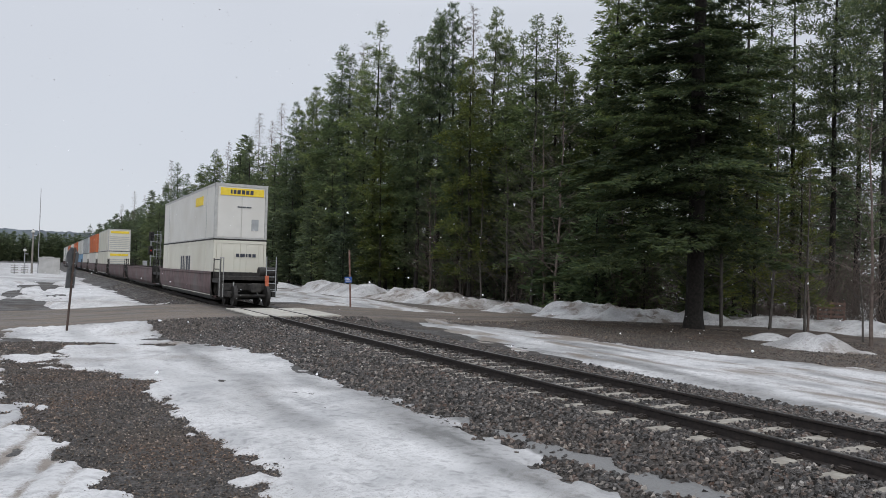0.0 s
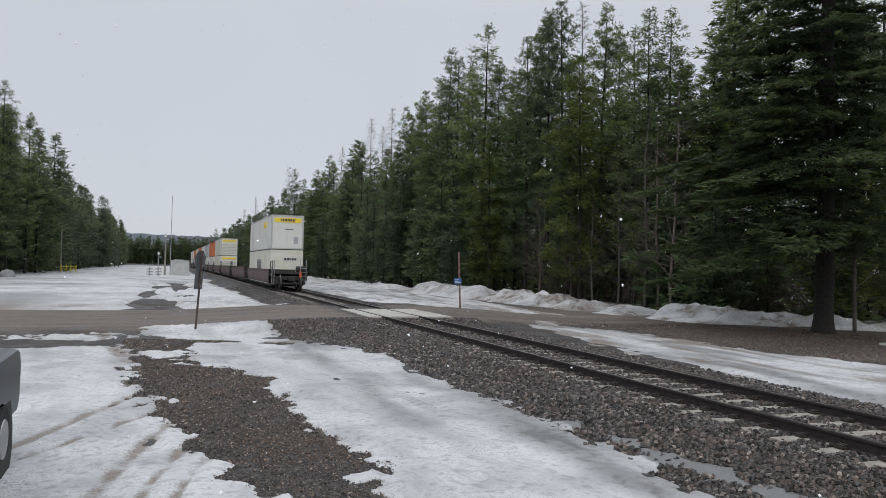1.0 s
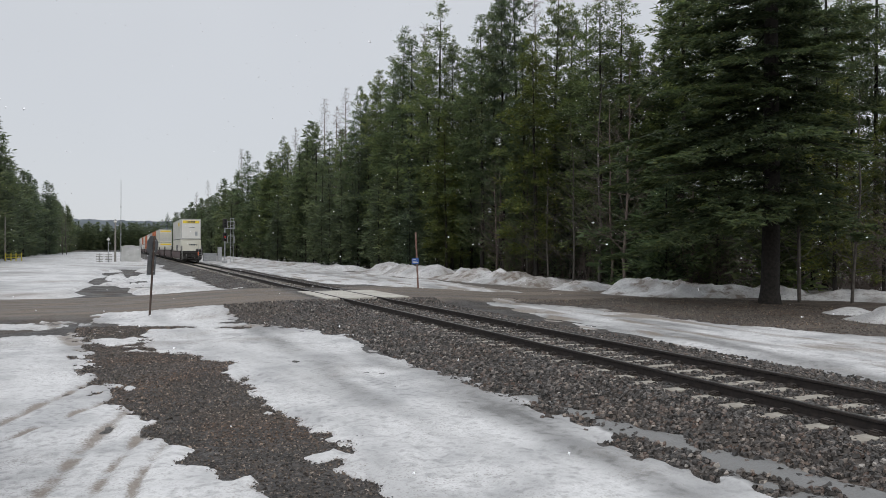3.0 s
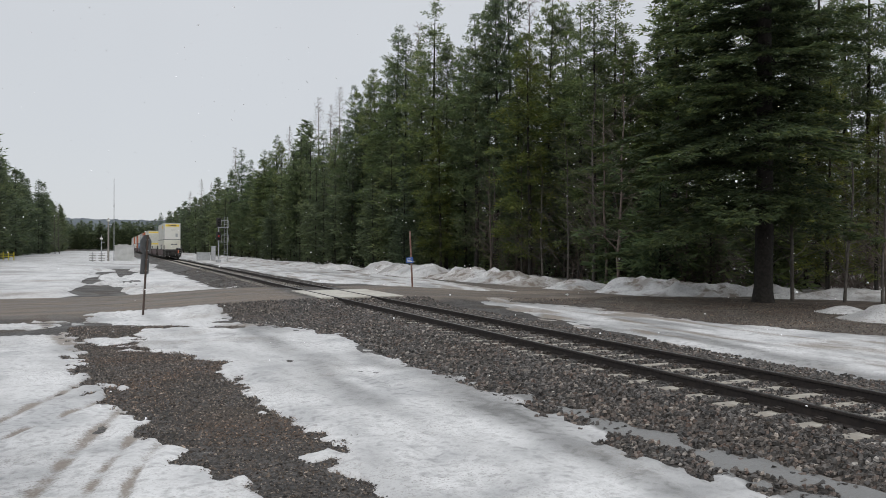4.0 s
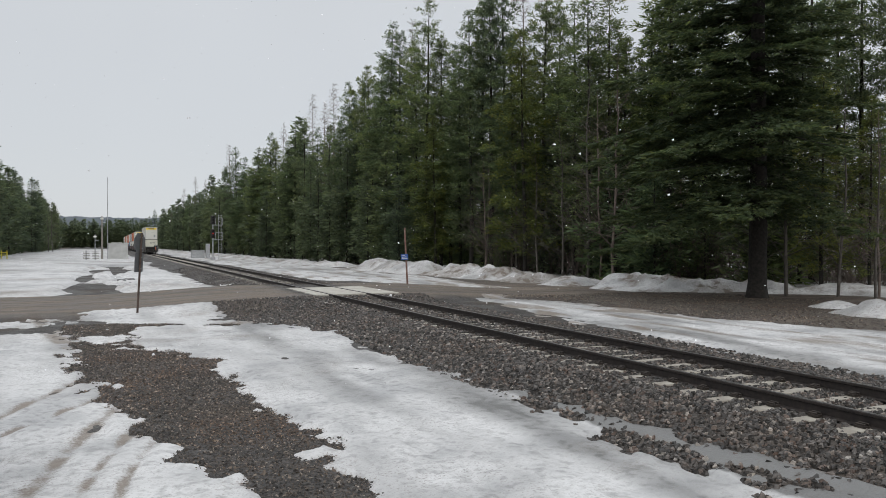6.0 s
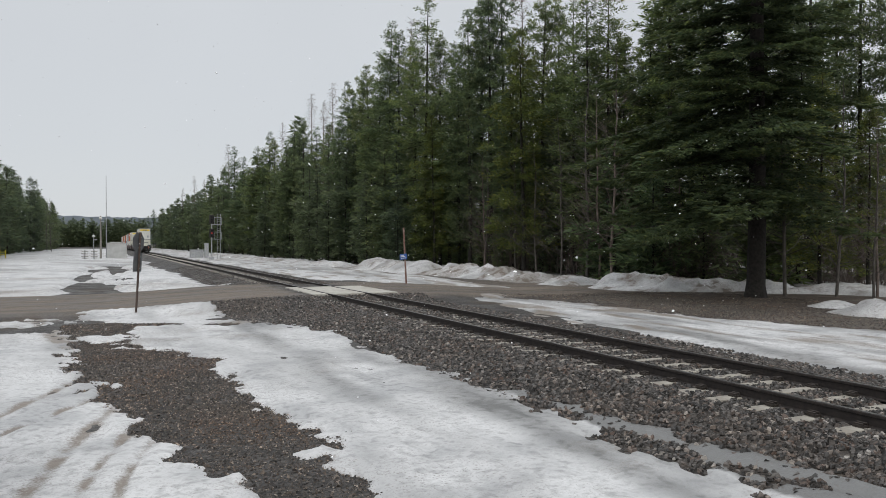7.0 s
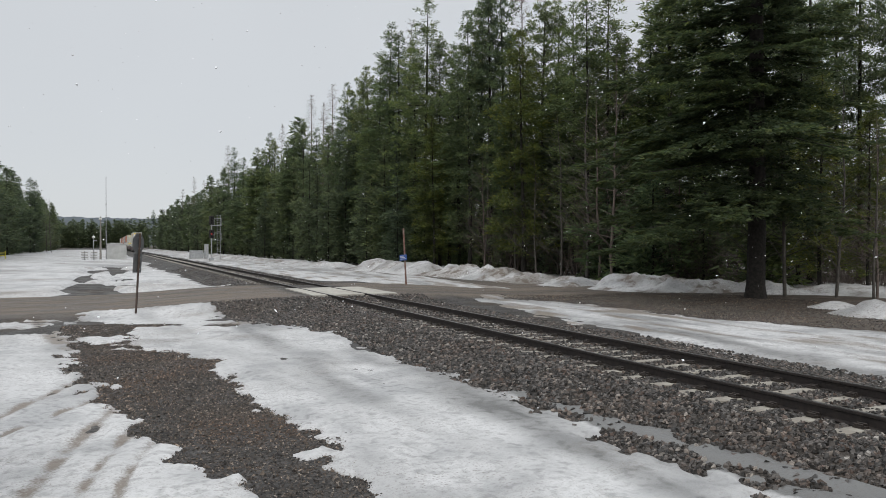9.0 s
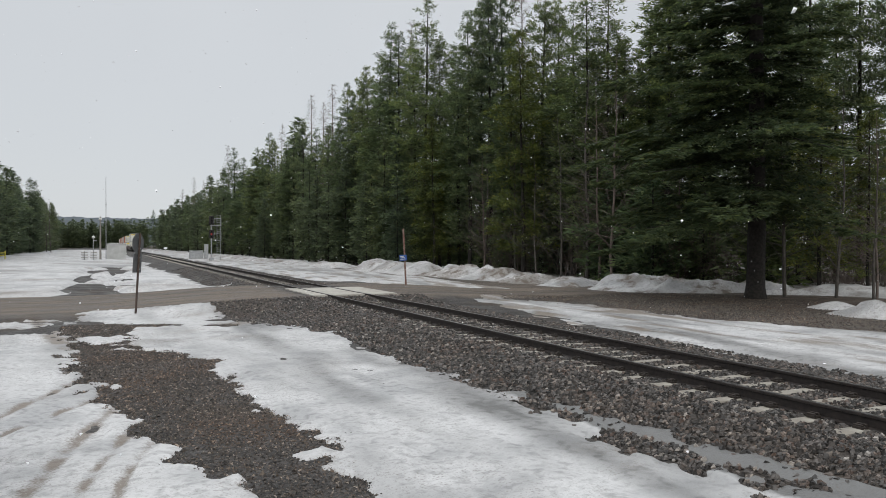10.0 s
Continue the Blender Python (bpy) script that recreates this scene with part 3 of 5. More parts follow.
def strip_attrs(x, y):
    s = fbm(x * 1.6, y * 0.28, 0.9, 5)
    return {"ice": np.clip(0.1 + 1.0 * s, 0, 0.4), "grit": np.clip(1.1 * fbm(x * 1.4, y * 0.3, 1.6, 4) + 0.08 + 0.3 * step(18, 26, y) * step(40, 34, y), 0, 0.6)}


tagged(part("icy_snow_strip", sheet("icy_snow_strip", np.arange(10.8, 19.5, 0.1), axis((-14, 2, 0.6), (2, 28.5, 0.12)), strip_z, M["snow"], strip_attrs, covered(strip_z)), None),
       "icy packed snow strip along the far side of the track", "snow", kind="stuff")


def band_z(x, y):
    """Snow over the lane past the crossing on the far side."""
    c = np.minimum(x - 11.6, line_of(y, (34, 19.5), (48, 19.8), (70, 19.0), (110, 18.0), (400, 17)) - x)
    c = np.minimum(c, (y - line_of(x, (11, 46), (13.8, 43.5), (14.6, 38), (20, 31.5)) ) * 0.5) + 0.9 * fbm(x, y * 0.5, 0.4, 5)
    return ground_z(x, y) + np.clip(c * 0.15, -0.1, 0.1) + 0.02 * fbm(x, y, 1.5, 3)


tagged(part("snow_lane", sheet("snow_lane", np.arange(10.8, 22, 0.2), axis((30, 70, 0.25), (70, 160, 1.0), (160, 420, 8)), band_z, M["snow"], strip_attrs, covered(band_z)), None),
       "packed snow over the lane past the crossing", "snow", kind="stuff")


def berm_axis(y):
    return line_of(y, (8, 29), (14, 30.2), (20, 31.2), (22.5, 30.6), (25, 28.4), (27.6, 25.2), (31.3, 24.5), (36, 24.0), (47, 22.8), (69, 20.9), (120, 19.6), (400, 18))


# mounds of the ploughed bank: start and end along the line, height, dirt
MOUNDS = [(9, 16.5, 0.42, 0.3), (16.5, 24.9, 0.5, 0.02), (25.0, 28.6, 0.74, 0.5), (27.8, 32.2, 0.84, 0.4), (32.8, 36.6, 0.55, 0.2), (36.4, 41.2, 0.62, 0.9), (40.2, 50.6, 0.78, 0.66), (50.5, 58.0, 1.0, 0.0),
          (55.5, 63.5, 1.12, 0.02), (63, 67, 0.5, 0.3), (70, 77, 0.6, 0.2), (78, 90, 0.55, 0.15), (92, 110, 0.5, 0.2), (112, 150, 0.6, 0.2), (150, 400, 0.5, 0.2)]


def mound(y, wobble):
    """Height and dirt of the bank at a stretch of the line."""
    h, dirt = np.zeros_like(y), np.zeros_like(y)
    for a, b, top, grime in MOUNDS:
        e = np.minimum(1.1, 0.3 * (b - a))
        k = top * step(a - 0.2, a + e, y + wobble) * step(b + 0.2, b - e, y + wobble)
        dirt = np.where(k > h, grime, dirt)
        h = np.maximum(h, k)
    return h, dirt


def berm_z(x, y):
    """Ploughed bank along the wood's edge in separate lumpy mounds."""
    d = x - berm_axis(y) - 0.5 * fbm(x, y, 0.3)
    top, dirt = mound(y, 1.6 * fbm(x, y, 0.4, 3))
    env = np.exp(-np.abs(d / 1.75) ** 2.4)
    clods = 0.4 * fbm(x + 3, y, 0.9, 2) + 0.5 * fbm(x, y + 7, 2.0, 3) - 0.3 * np.abs(fbm(x, y, 1.3, 2))
    h = env * top * (0.92 + 0.3 * fbm(x, y, 0.35, 2)) + env * (0.1 + 0.7 * top) * clods * (0.5 + 0.8 * dirt)
    h = h + 0.5 * np.exp(-np.hypot(x - 21.9, (y - 15.0) / 1.3) ** 2) * (0.8 + fbm(x, y, 1.0)) + 0.34 * np.exp(-(np.hypot(x - 23.4, y - 17.9) / 0.8) ** 2)
    floor = 0.16 * step(0.4, 1.8, d) * step(-0.1, 0.1, fbm(x, y, 0.16, 4) + 0.06)
    return ground_z(x, y) + np.maximum(h, floor) - 0.09


def berm_attrs(x, y):
    d = x - berm_axis(y)
    top, dirt = mound(y, 1.6 * fbm(x, y, 0.4, 3))
    front = np.exp(-((d + 0.9) / 0.8) ** 2)
    grit = 0.62 * dirt + front * (0.25 + 1.1 * fbm(x, y, 0.7, 4)) * (0.35 + dirt) + (0.7 + 1.5 * dirt) * fbm(x, y, 1.1, 5)
    return {"ice": np.clip(0.05 + 0.6 * fbm(x, y, 0.6), 0, 0.3), "grit": np.clip(grit, 0, 0.8)}


tagged(part("snow_bank", sheet("snow_bank", axis((17, 33, 0.18), (33, 70, 0.9)), axis((-14, 6, 0.8), (6, 60, 0.18), (60, 160, 1.0), (160, 420, 10)), berm_z, M["berm"], berm_attrs, covered(berm_z)), None),
       "dirty ploughed snow bank along the edge of the wood", "snow bank", kind="stuff")


# ---- the railway ----
track = empty("railway_track", None, "single railway track on concrete ties in dark ballast", "railway track", kind="structure")
GAUGE = 0.755


def rail_mesh(y0, y1):
    """Flat-bottomed rail: foot, web and rounded head."""
    half = [(0.07, -0.172), (0.07, -0.16), (0.012, -0.145), (0.01, -0.045), (0.036, -0.036), (0.036, -0.008), (0.026, 0.0)]
    ring = half + [(-x, z) for x, z in reversed(half)]
    ys = np.arange(y0, y1 + 1, 12.0)
    n = len(ring)
    v = np.array([(x, y, z) for y in ys for x, z in ring])
    q = [(k * n + i, k * n + (i + 1) % n, (k + 1) * n + (i + 1) % n, (k + 1) * n + i) for k in range(len(ys) - 1) for i in range(n)]
    me = mesh_np("rail", v, quads=q, mats=[M["rail"], M["railtop"]])
    for p in me.polygons:
        p.material_index = 1 if p.index % n == 6 else 0
    return me


rail = rail_mesh(-40, 640)
for s in (-1, 1):
    part("rail", rail, None, track, at=pose(TX + s * GAUGE, 0, 0))


def tie_mesh():
    bm = bmesh.new()
    box(bm, -1.3, 1.3, -0.115, 0.115, -0.34, -0.165, bevel=0.025)
    for v in bm.verts:
        if abs(v.co.x) < 0.45 and v.co.z > -0.2:
            v.co.z -= 0.03
    me = bpy.data.meshes.new("tie")
    bm.to_mesh(me)
    bm.free()
    me.materials.append(M["concrete"])
    return me


def clip_mesh():
    bm = bmesh.new()
    box(bm, -0.05, 0.05, -0.07, 0.07, -0.165, -0.13, bevel=0.008)
    rod(bm, (-0.03, -0.06, -0.12), (-0.03, 0.06, -0.12), 0.014, seg=6)
    rod(bm, (0.03, -0.06, -0.115), (0.03, 0.06, -0.115), 0.014, seg=6)
    me = bpy.data.meshes.new("rail_clip")
    bm.to_mesh(me)
    bm.free()
    me.materials.append(M["clip"])
    return me


TIE, CLIP = tie_mesh(), clip_mesh()
tie_rng = random.Random(3)
TIE_Y = [-6.0 + 0.61 * k for k in range(300)]
for y in TIE_Y:
    if ROAD0 + 0.2 < y < ROAD1 - 4.2:
        continue
    part("tie", TIE, None, track, at=pose(TX + tie_rng.uniform(-0.02, 0.02), y, tie_rng.uniform(-0.008, 0.006) - (0.022 if y > 37 else 0.0), 0, 0, tie_rng.uniform(-0.8, 0.8)))
    if y < 45:
        for s in (-1, 1):
            for e in (-1, 1):
                part("rail_clip", CLIP, None, track, at=pose(TX + s * GAUGE + e * 0.11, y, 0))

# concrete crossing panels between and beside the rails
for k in range(2):
    y0 = 27.7 + 2.5 * k
    for x0, x1 in ((-1.38, -0.82), (-0.69, 0.69), (0.82, 2.05)):
        part("crossing_panel", boxed(TX + x0, TX + x1, y0, y0 + 2.47, -0.2, -0.012, bevel=0.015), M["panel"], track, "pale concrete crossing panel")


# ---- loose stone ----
def stones(name, x, y, z, size, mat, seed, half=False):
    """Many small broken stones, each an uneven eight-sided lump, in one mesh."""
    r = np.random.default_rng(seed)
    n = len(x)
    base = np.array([(1, 0, 0), (0, 1, 0), (-1, 0, 0), (0, -1, 0), (0, 0, 1), (0, 0, -1)], float)
    v = base[None] * r.uniform(0.45, 1.15, (n, 6, 1)) + r.uniform(-0.3, 0.3, (n, 6, 3))
    v *= (size[:, None] * np.stack([r.uniform(0.8, 1.25, n), r.uniform(0.65, 1.1, n), r.uniform(0.6, 1.0, n)], 1))[:, None]
    a, b = r.uniform(0, 6.28, n), r.uniform(-1, 1, n) * (0.7 if half else 1.2)
    ca, sa, cb, sb = np.cos(a), np.sin(a), np.cos(b), np.sin(b)
    R = np.stack([np.stack([ca, -sa * cb, sa * sb], 1), np.stack([sa, ca * cb, -ca * sb], 1), np.stack([0 * a, sb, cb], 1)], 1)
    v = np.einsum("nij,nkj->nki", R, v) + np.stack([x, y, z], 1)[:, None]
    f = np.array([(0, 1, 4), (1, 2, 4), (2, 3, 4), (3, 0, 4), (1, 0, 5), (2, 1, 5), (3, 2, 5), (0, 3, 5)])
    if half:  # sunk stones, of which the top alone shows
        f = f[:4]
    t = (f[None] + 6 * np.arange(n)[:, None, None]).reshape(-1, 3)
    return mesh_np(name, v.reshape(-1, 3), tris=t, mats=[mat])


def blocks(name, x, y, z, size, mat, seed):
    """Many broken blocks bedded in one mesh: an uneven four-sided foot and a smaller tilted top each."""
    r = np.random.default_rng(seed)
    n = len(x)
    a = r.uniform(0, 6.28, n)[:, None] + np.arange(4) * np.pi / 2 + r.uniform(-0.45, 0.45, (n, 4))
    foot = np.stack([np.cos(a), np.sin(a), 0 * a - 0.55], 2) * r.uniform(0.8, 1.25, (n, 4, 1))
    top = np.stack([np.cos(a + 0.2), np.sin(a + 0.2), 0 * a], 2) * r.uniform(0.4, 0.85, (n, 4, 1)) + r.uniform(-0.22, 0.22, (n, 1, 3)) * (1, 1, 0)
    top[:, :, 2] = 0.45 + np.einsum("nkj,nj->nk", top[:, :, :2], r.uniform(-0.55, 0.55, (n, 2)))
    v = np.concatenate([foot, top], 1) * (size[:, None] * np.stack([r.uniform(0.85, 1.25, n), r.uniform(0.7, 1.05, n), r.uniform(0.7, 1.0, n)], 1))[:, None]
    v = v + np.stack([x, y, z], 1)[:, None]
    f = np.array([(4, 5, 6, 7), (0, 1, 5, 4), (1, 2, 6, 5), (2, 3, 7, 6), (3, 0, 4, 7)])
    return mesh_np(name, v.reshape(-1, 3), quads=(f[None] + 8 * np.arange(n)[:, None, None]).reshape(-1, 4), mats=[mat])


srng = np.random.default_rng(11)


def scatter(n, x0, x1, y0, y1, power=1.0):
    return srng.uniform(x0, x1, n), y0 + (y1 - y0) * srng.uniform(0, 1, n) ** power


def on_bed(x, y):
    d = np.abs(x - TX)
    ok = (np.abs(d - GAUGE) > 0.06) & ~((y > ROAD0 + 0.2) & (y < ROAD1 - 4.0) & (d < 2.3)) & ~((y > ROAD0 + 0.5) & (y < ROAD1))
    k = (y + 6.0) / 0.61
    near_tie = np.abs(k - np.round(k)) * 0.61 < 0.125
    cover = np.where(d < 1.3, np.where(near_tie, srng.uniform(0, 1, len(x)) < (0.02 + 0.5 * step(1.15, 1.3, d) + 0.12 * step(0.5, 0.2, d)), True), True)
    return ok & cover


bx, by = scatter(74000, 5.5, 11.6, 2.5, 27.4, 1.35)
m = on_bed(bx, by) & ((bx < 11.2) | (srng.uniform(0, 1, len(bx)) < 0.4))
bx, by = bx[m], by[m]
free = (bx > 6.4) | (by > 9.6) | (near_cover(bx, by) < 0.02)
bx, by = bx[free], by[free]
bz = ground_z(bx, by) + srng.uniform(-0.008, 0.032, len(bx)) + np.where(np.abs(bx - TX) < 1.75, 0.012, 0)
ballast = tagged(part("ballast", blocks("ballast", bx, by, bz, srng.uniform(0.026, 0.05, len(bx)) * np.clip(0.78 + by / 45, 0.8, 1.3), M["stone"], 5), None), "dark grey and brown crushed stone ballast", "ballast", kind="stuff")
fx, fy = scatter(10000, 5.4, 11.6, 37, 75, 1.6)
m = on_bed(fx, fy)
fx, fy = fx[m], fy[m]
tagged(part("ballast", stones("ballast_far", fx, fy, ground_z(fx, fy) + 0.01, srng.uniform(0.03, 0.06, len(fx)), M["stone"], 6), None), "dark grey crushed stone ballast past the crossing", "ballast", kind="stuff")
wx, wy = scatter(105000, -1.2, 3.6, 4.2, 24.5, 1.2)
m = near_cover(wx, wy) < 0.12
wx, wy = wx[m], wy[m]
tagged(part("gravel", stones("gravel", wx, wy, ground_z(wx, wy) + srng.uniform(-0.004, 0.008, len(wx)), srng.uniform(0.009, 0.018, len(wx)) * srng.choice([1.0, 1.0, 1.0, 1.7], len(wx)) * np.clip(0.75 + wy / 30, 0.8, 1.5), M["gravel"], 8, True), None), "loose brown and grey gravel strip", "gravel", kind="stuff")
rx, ry = scatter(26000, 14.5, 25.5, 10, 28, 1.0)
tagged(part("gravel", stones("verge_gravel", rx, ry, ground_z(rx, ry) + 0.004, srng.uniform(0.014, 0.036, len(rx)), M["gravel"], 9, True), None), "coarse brown gravel of the far verge", "gravel", kind="stuff")
cx, cy = scatter(7000, 3.0, 6.8, 19.5, 27.6, 0.8)
keep = (near_cover(cx, cy) < 0.05) & (cx > line_of(cy, (19, 5.4), (22, 4.0), (27, 3.4)))
cx, cy = cx[keep], cy[keep]
tagged(part("gravel", stones("crossing_gravel", cx, cy, ground_z(cx, cy) + 0.012, srng.uniform(0.025, 0.055, len(cx)), M["stone"], 10), None), "coarse stones beside the crossing", "gravel", kind="stuff")
# the nearest larger stones, one by one
STONE = []
for k in range(6):
    STONE.append(stones("stone", np.zeros(1), np.zeros(1), np.zeros(1), np.array([0.05]), M["stone"], 40 + k))
lx, ly = scatter(300, 5.8, 7.4, 4.5, 11.5)
for k in range(300):
    part("stone", STONE[k % 6], None, ballast, at=pose(lx[k], ly[k], float(ground_z(lx[k], ly[k])) + 0.015, 0, 0, 57.0 * k))


# ---- trees ----
def tube(p, r, seg=5):
    """A bent tapered stick through the points p."""
    p, r = np.asarray(p, float), np.asarray(r, float)
    d = np.gradient(p, axis=0)
    d /= np.linalg.norm(d, axis=1)[:, None] + 1e-9
    ref = np.where(np.abs(d[:, 2:]) > 0.9, [[1.0, 0, 0]], [[0, 0, 1.0]])
    u = np.cross(d, ref)
    u /= np.linalg.norm(u, axis=1)[:, None] + 1e-9
    w = np.cross(d, u)
    a = np.arange(seg) * 2 * np.pi / seg
    v = (p[:, None] + r[:, None, None] * (np.cos(a)[None, :, None] * u[:, None] + np.sin(a)[None, :, None] * w[:, None])).reshape(-1, 3)
    q = [(k * seg + i, k * seg + (i + 1) % seg, (k + 1) * seg + (i + 1) % seg, (k + 1) * seg + i) for k in range(len(p) - 1) for i in range(seg)]
    return v, np.array(q)


def joined(pieces):
    vs, qs, n = [], [], 0
    for v, q in pieces:
        vs.append(v), qs.append(q + n)
        n += len(v)
    return np.concatenate(vs), np.concatenate(qs)


def conifer(seed, h, spread, base, branches, twigs, twig, kind="fir"):
    """Trunk with limbs, and a crown of twig sprays along drooping boughs. Returns arrays."""
    r = np.random.default_rng(seed)
    lean = r.uniform(-0.02, 0.02, 2) * h
    zs = np.linspace(0, h, 9)
    path = np.stack([lean[0] * (zs / h) ** 2 + 0.05 * np.sin(zs * 0.5 + seed), lean[1] * (zs / h) ** 2, zs], 1)
    r0 = {"spruce": 0.0118, "larch": 0.0045}.get(kind, 0.0075) * h + 0.02
    stem = [tube(path, r0 * (1 - zs / h) ** 0.8 + 0.012, 7)]
    wood = []
    # a flare at the foot
    stem.append(tube([path[0] - (0, 0, 0.3), path[0] + (0, 0, 0.15), path[0] + (0, 0, 0.7)], [r0 * 1.5, r0 * 1.22, r0 * 0.98], 7))
    f = base + (1 - base) * np.sort(r.uniform(0, 1, branches)) ** 0.9
    if kind == "spruce":  # boughs stand in whorls
        gap = 0.72 / h
        f = np.clip(np.round(f / gap) * gap + r.normal(0, 0.28, branches) * gap, base, 0.995)
    phi = np.cumsum(r.uniform(1.6, 3.1, branches))
    below = (1 - f) * h
    if kind == "pine":
        prof = np.clip(below * 0.4 / spread, 0.12, 1) ** 0.8 * (0.6 + 0.4 * step(base, base + 0.3, f))
    elif kind == "larch":
        prof = (1 - f) ** 0.7
    elif kind == "spruce":
        prof = np.clip((1 - f) / (1 - base), 0, 1) ** 0.62 * (0.7 + 0.3 * step(base - 0.02, base + 0.1, f))
    else:
        prof = np.clip(below * 0.34 / spread, 0, 1) ** 0.85 * (0.55 + 0.45 * step(base - 0.02, base + 0.14, f)) + 0.05 * step(3.0, 0.0, below)
    L = spread * np.maximum(prof, 0.03) * np.where(r.uniform(0, 1, branches) < 0.12, 1.25, r.uniform(0.6, 1.08, branches)) + 0.12
    if kind == "spruce":  # crowded on one side by the neighbouring trees
        L *= 1 - 0.42 * np.clip(np.cos(phi + 0.43), 0, 1) - 0.12 * np.clip(-np.cos(phi + 0.43), 0, 1) * step(0.25, 0.45, f)
    up = {"fir": -0.1, "spruce": -0.12, "pine": 0.2, "larch": 0.05}[kind] + 0.5 * step(8.0, 0.0, below) + r.uniform(-0.12, 0.12, branches)
    sag = {"fir": 0.14, "spruce": 0.26, "pine": -0.12, "larch": 0.0}[kind] * np.ones(branches)
    cx = np.stack([np.interp(f * h, zs, path[:, 0]), np.interp(f * h, zs, path[:, 1]), f * h], 1)
    hd = np.stack([np.cos(phi), np.sin(phi), 0 * phi], 1)

    def bough(i, s):
        return cx[i] + hd[i] * (L[i] * s)[:, None] + np.stack([0 * s, 0 * s, L[i] * (up[i] * s - sag[i] * s * s * (1.4 - s))], 1)

    for i in range(0, branches, 1 if kind == "larch" else 3):
        s = np.array([0.0, 0.5, 1.0])
        wood.append(tube(bough(np.full(3, i), s), np.array([0.03, 0.018, 0.006]) * (0.5 + 0.12 * L[i]), 3))
    if base > 0.12 and kind != "larch":  # dead sticks on the bare bole
        for k in range((int(150 * base) + 30) if kind == "pine" else (int(60 * base) + 8)):
            z0, a, ln = r.uniform(0.05, base + 0.16) * h, r.uniform(0, 6.28), r.uniform(0.6, 2.3)
            p0 = np.array([0, 0, z0])
            p1 = p0 + np.array([math.cos(a) * ln, math.sin(a) * ln, r.uniform(-0.5, 0.1) * ln])
            wood.append(tube([p0, (p0 + p1) / 2 + (0, 0, 0.1), p1], [0.024, 0.016, 0.006], 3))
    if kind == "larch":
        for k in range(twigs):
            i = np.array([r.integers(branches)])
            s = r.uniform(0.2, 1, 1)
            p0 = bough(i, s)[0]
            d = hd[i[0]] * 0.4 + r.uniform(-0.5, 0.5, 3)
            wood.append(tube([p0, p0 + d * 0.3, p0 + d * 0.6], [0.012, 0.009, 0.004], 3))
        return joined(stem), joined(wood), None
    # tufts of needle sprays, set along the boughs and their side shoots
    tufts = branches * {"pine": 8, "fir": 13, "spruce": 30}[kind]
    w = L ** 1.25 if kind == "spruce" else L + 0.35
    i = r.choice(branches, tufts, p=w / w.sum())
    s = 1 - r.uniform(0, 1, tufts) ** (0.85 if kind == "spruce" else 1.15) * 0.9
    side = r.choice([-1.0, 1.0], tufts)
    lat = np.stack([-hd[i, 1], hd[i, 0], 0 * s], 1)
    width = L[i] * {"pine": 0.24, "fir": 0.3, "spruce": 0.36}[kind] * (1.12 - s) * r.uniform(0, 1, tufts) * side
    c = bough(i, s) + lat * width[:, None]
    c[:, 2] -= 0.22 * np.abs(width)
    out = hd[i] * 0.8 + lat * (side * r.uniform(0.1, 0.9, tufts))[:, None]
    k = r.integers(0, tufts, twigs)
    q = r.normal(0, 1, (twigs, 3))
    q /= np.linalg.norm(q, axis=1)[:, None]
    small = 0.6 + 0.4 * np.clip(L[i[k]] / spread, 0, 1)
    reach = {"pine": 0.32, "fir": 0.36, "spruce": 0.32}[kind] * (2.0 if twig > 0.6 else 1.0) * small
    flat = {"pine": (1, 1, 0.8), "fir": (1, 1, 0.85), "spruce": (1, 1, 0.28)}[kind]
    p = c[k] + q * flat * (reach * r.uniform(0, 1, twigs) ** 0.6)[:, None]
    d = q * {"pine": (0.8, 0.8, 0.7), "fir": (0.6, 0.6, 0.4), "spruce": (0.6, 0.6, 0.25)}[kind] + out[k] * {"pine": 0.4, "fir": 0.8, "spruce": 0.9}[kind]
    d[:, 2] += {"pine": 0.4, "fir": 0.06, "spruce": -0.14}[kind]
    d /= np.linalg.norm(d, axis=1)[:, None]
    ln = twig * r.uniform(0.6, 1.35, twigs) * small
    n = np.cross(d, r.normal(0, 0.45, (twigs, 3)) + (0, 0, 1))
    n /= np.linalg.norm(n, axis=1)[:, None] + 1e-9
    wd = (ln * r.uniform(0.15, 0.24, twigs) * (1.25 if kind == "spruce" else 1.0))[:, None] * n
    v = np.stack([p - wd, p + wd, p + d * ln[:, None]], 1).reshape(-1, 3)
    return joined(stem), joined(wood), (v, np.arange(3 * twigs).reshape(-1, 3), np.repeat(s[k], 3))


TREE_KINDS = {}


def tree_kind(key, bark, needles, label, category, **k):
    TREE_KINDS[key] = (conifer(**k), bark, needles, label, category, k["h"])


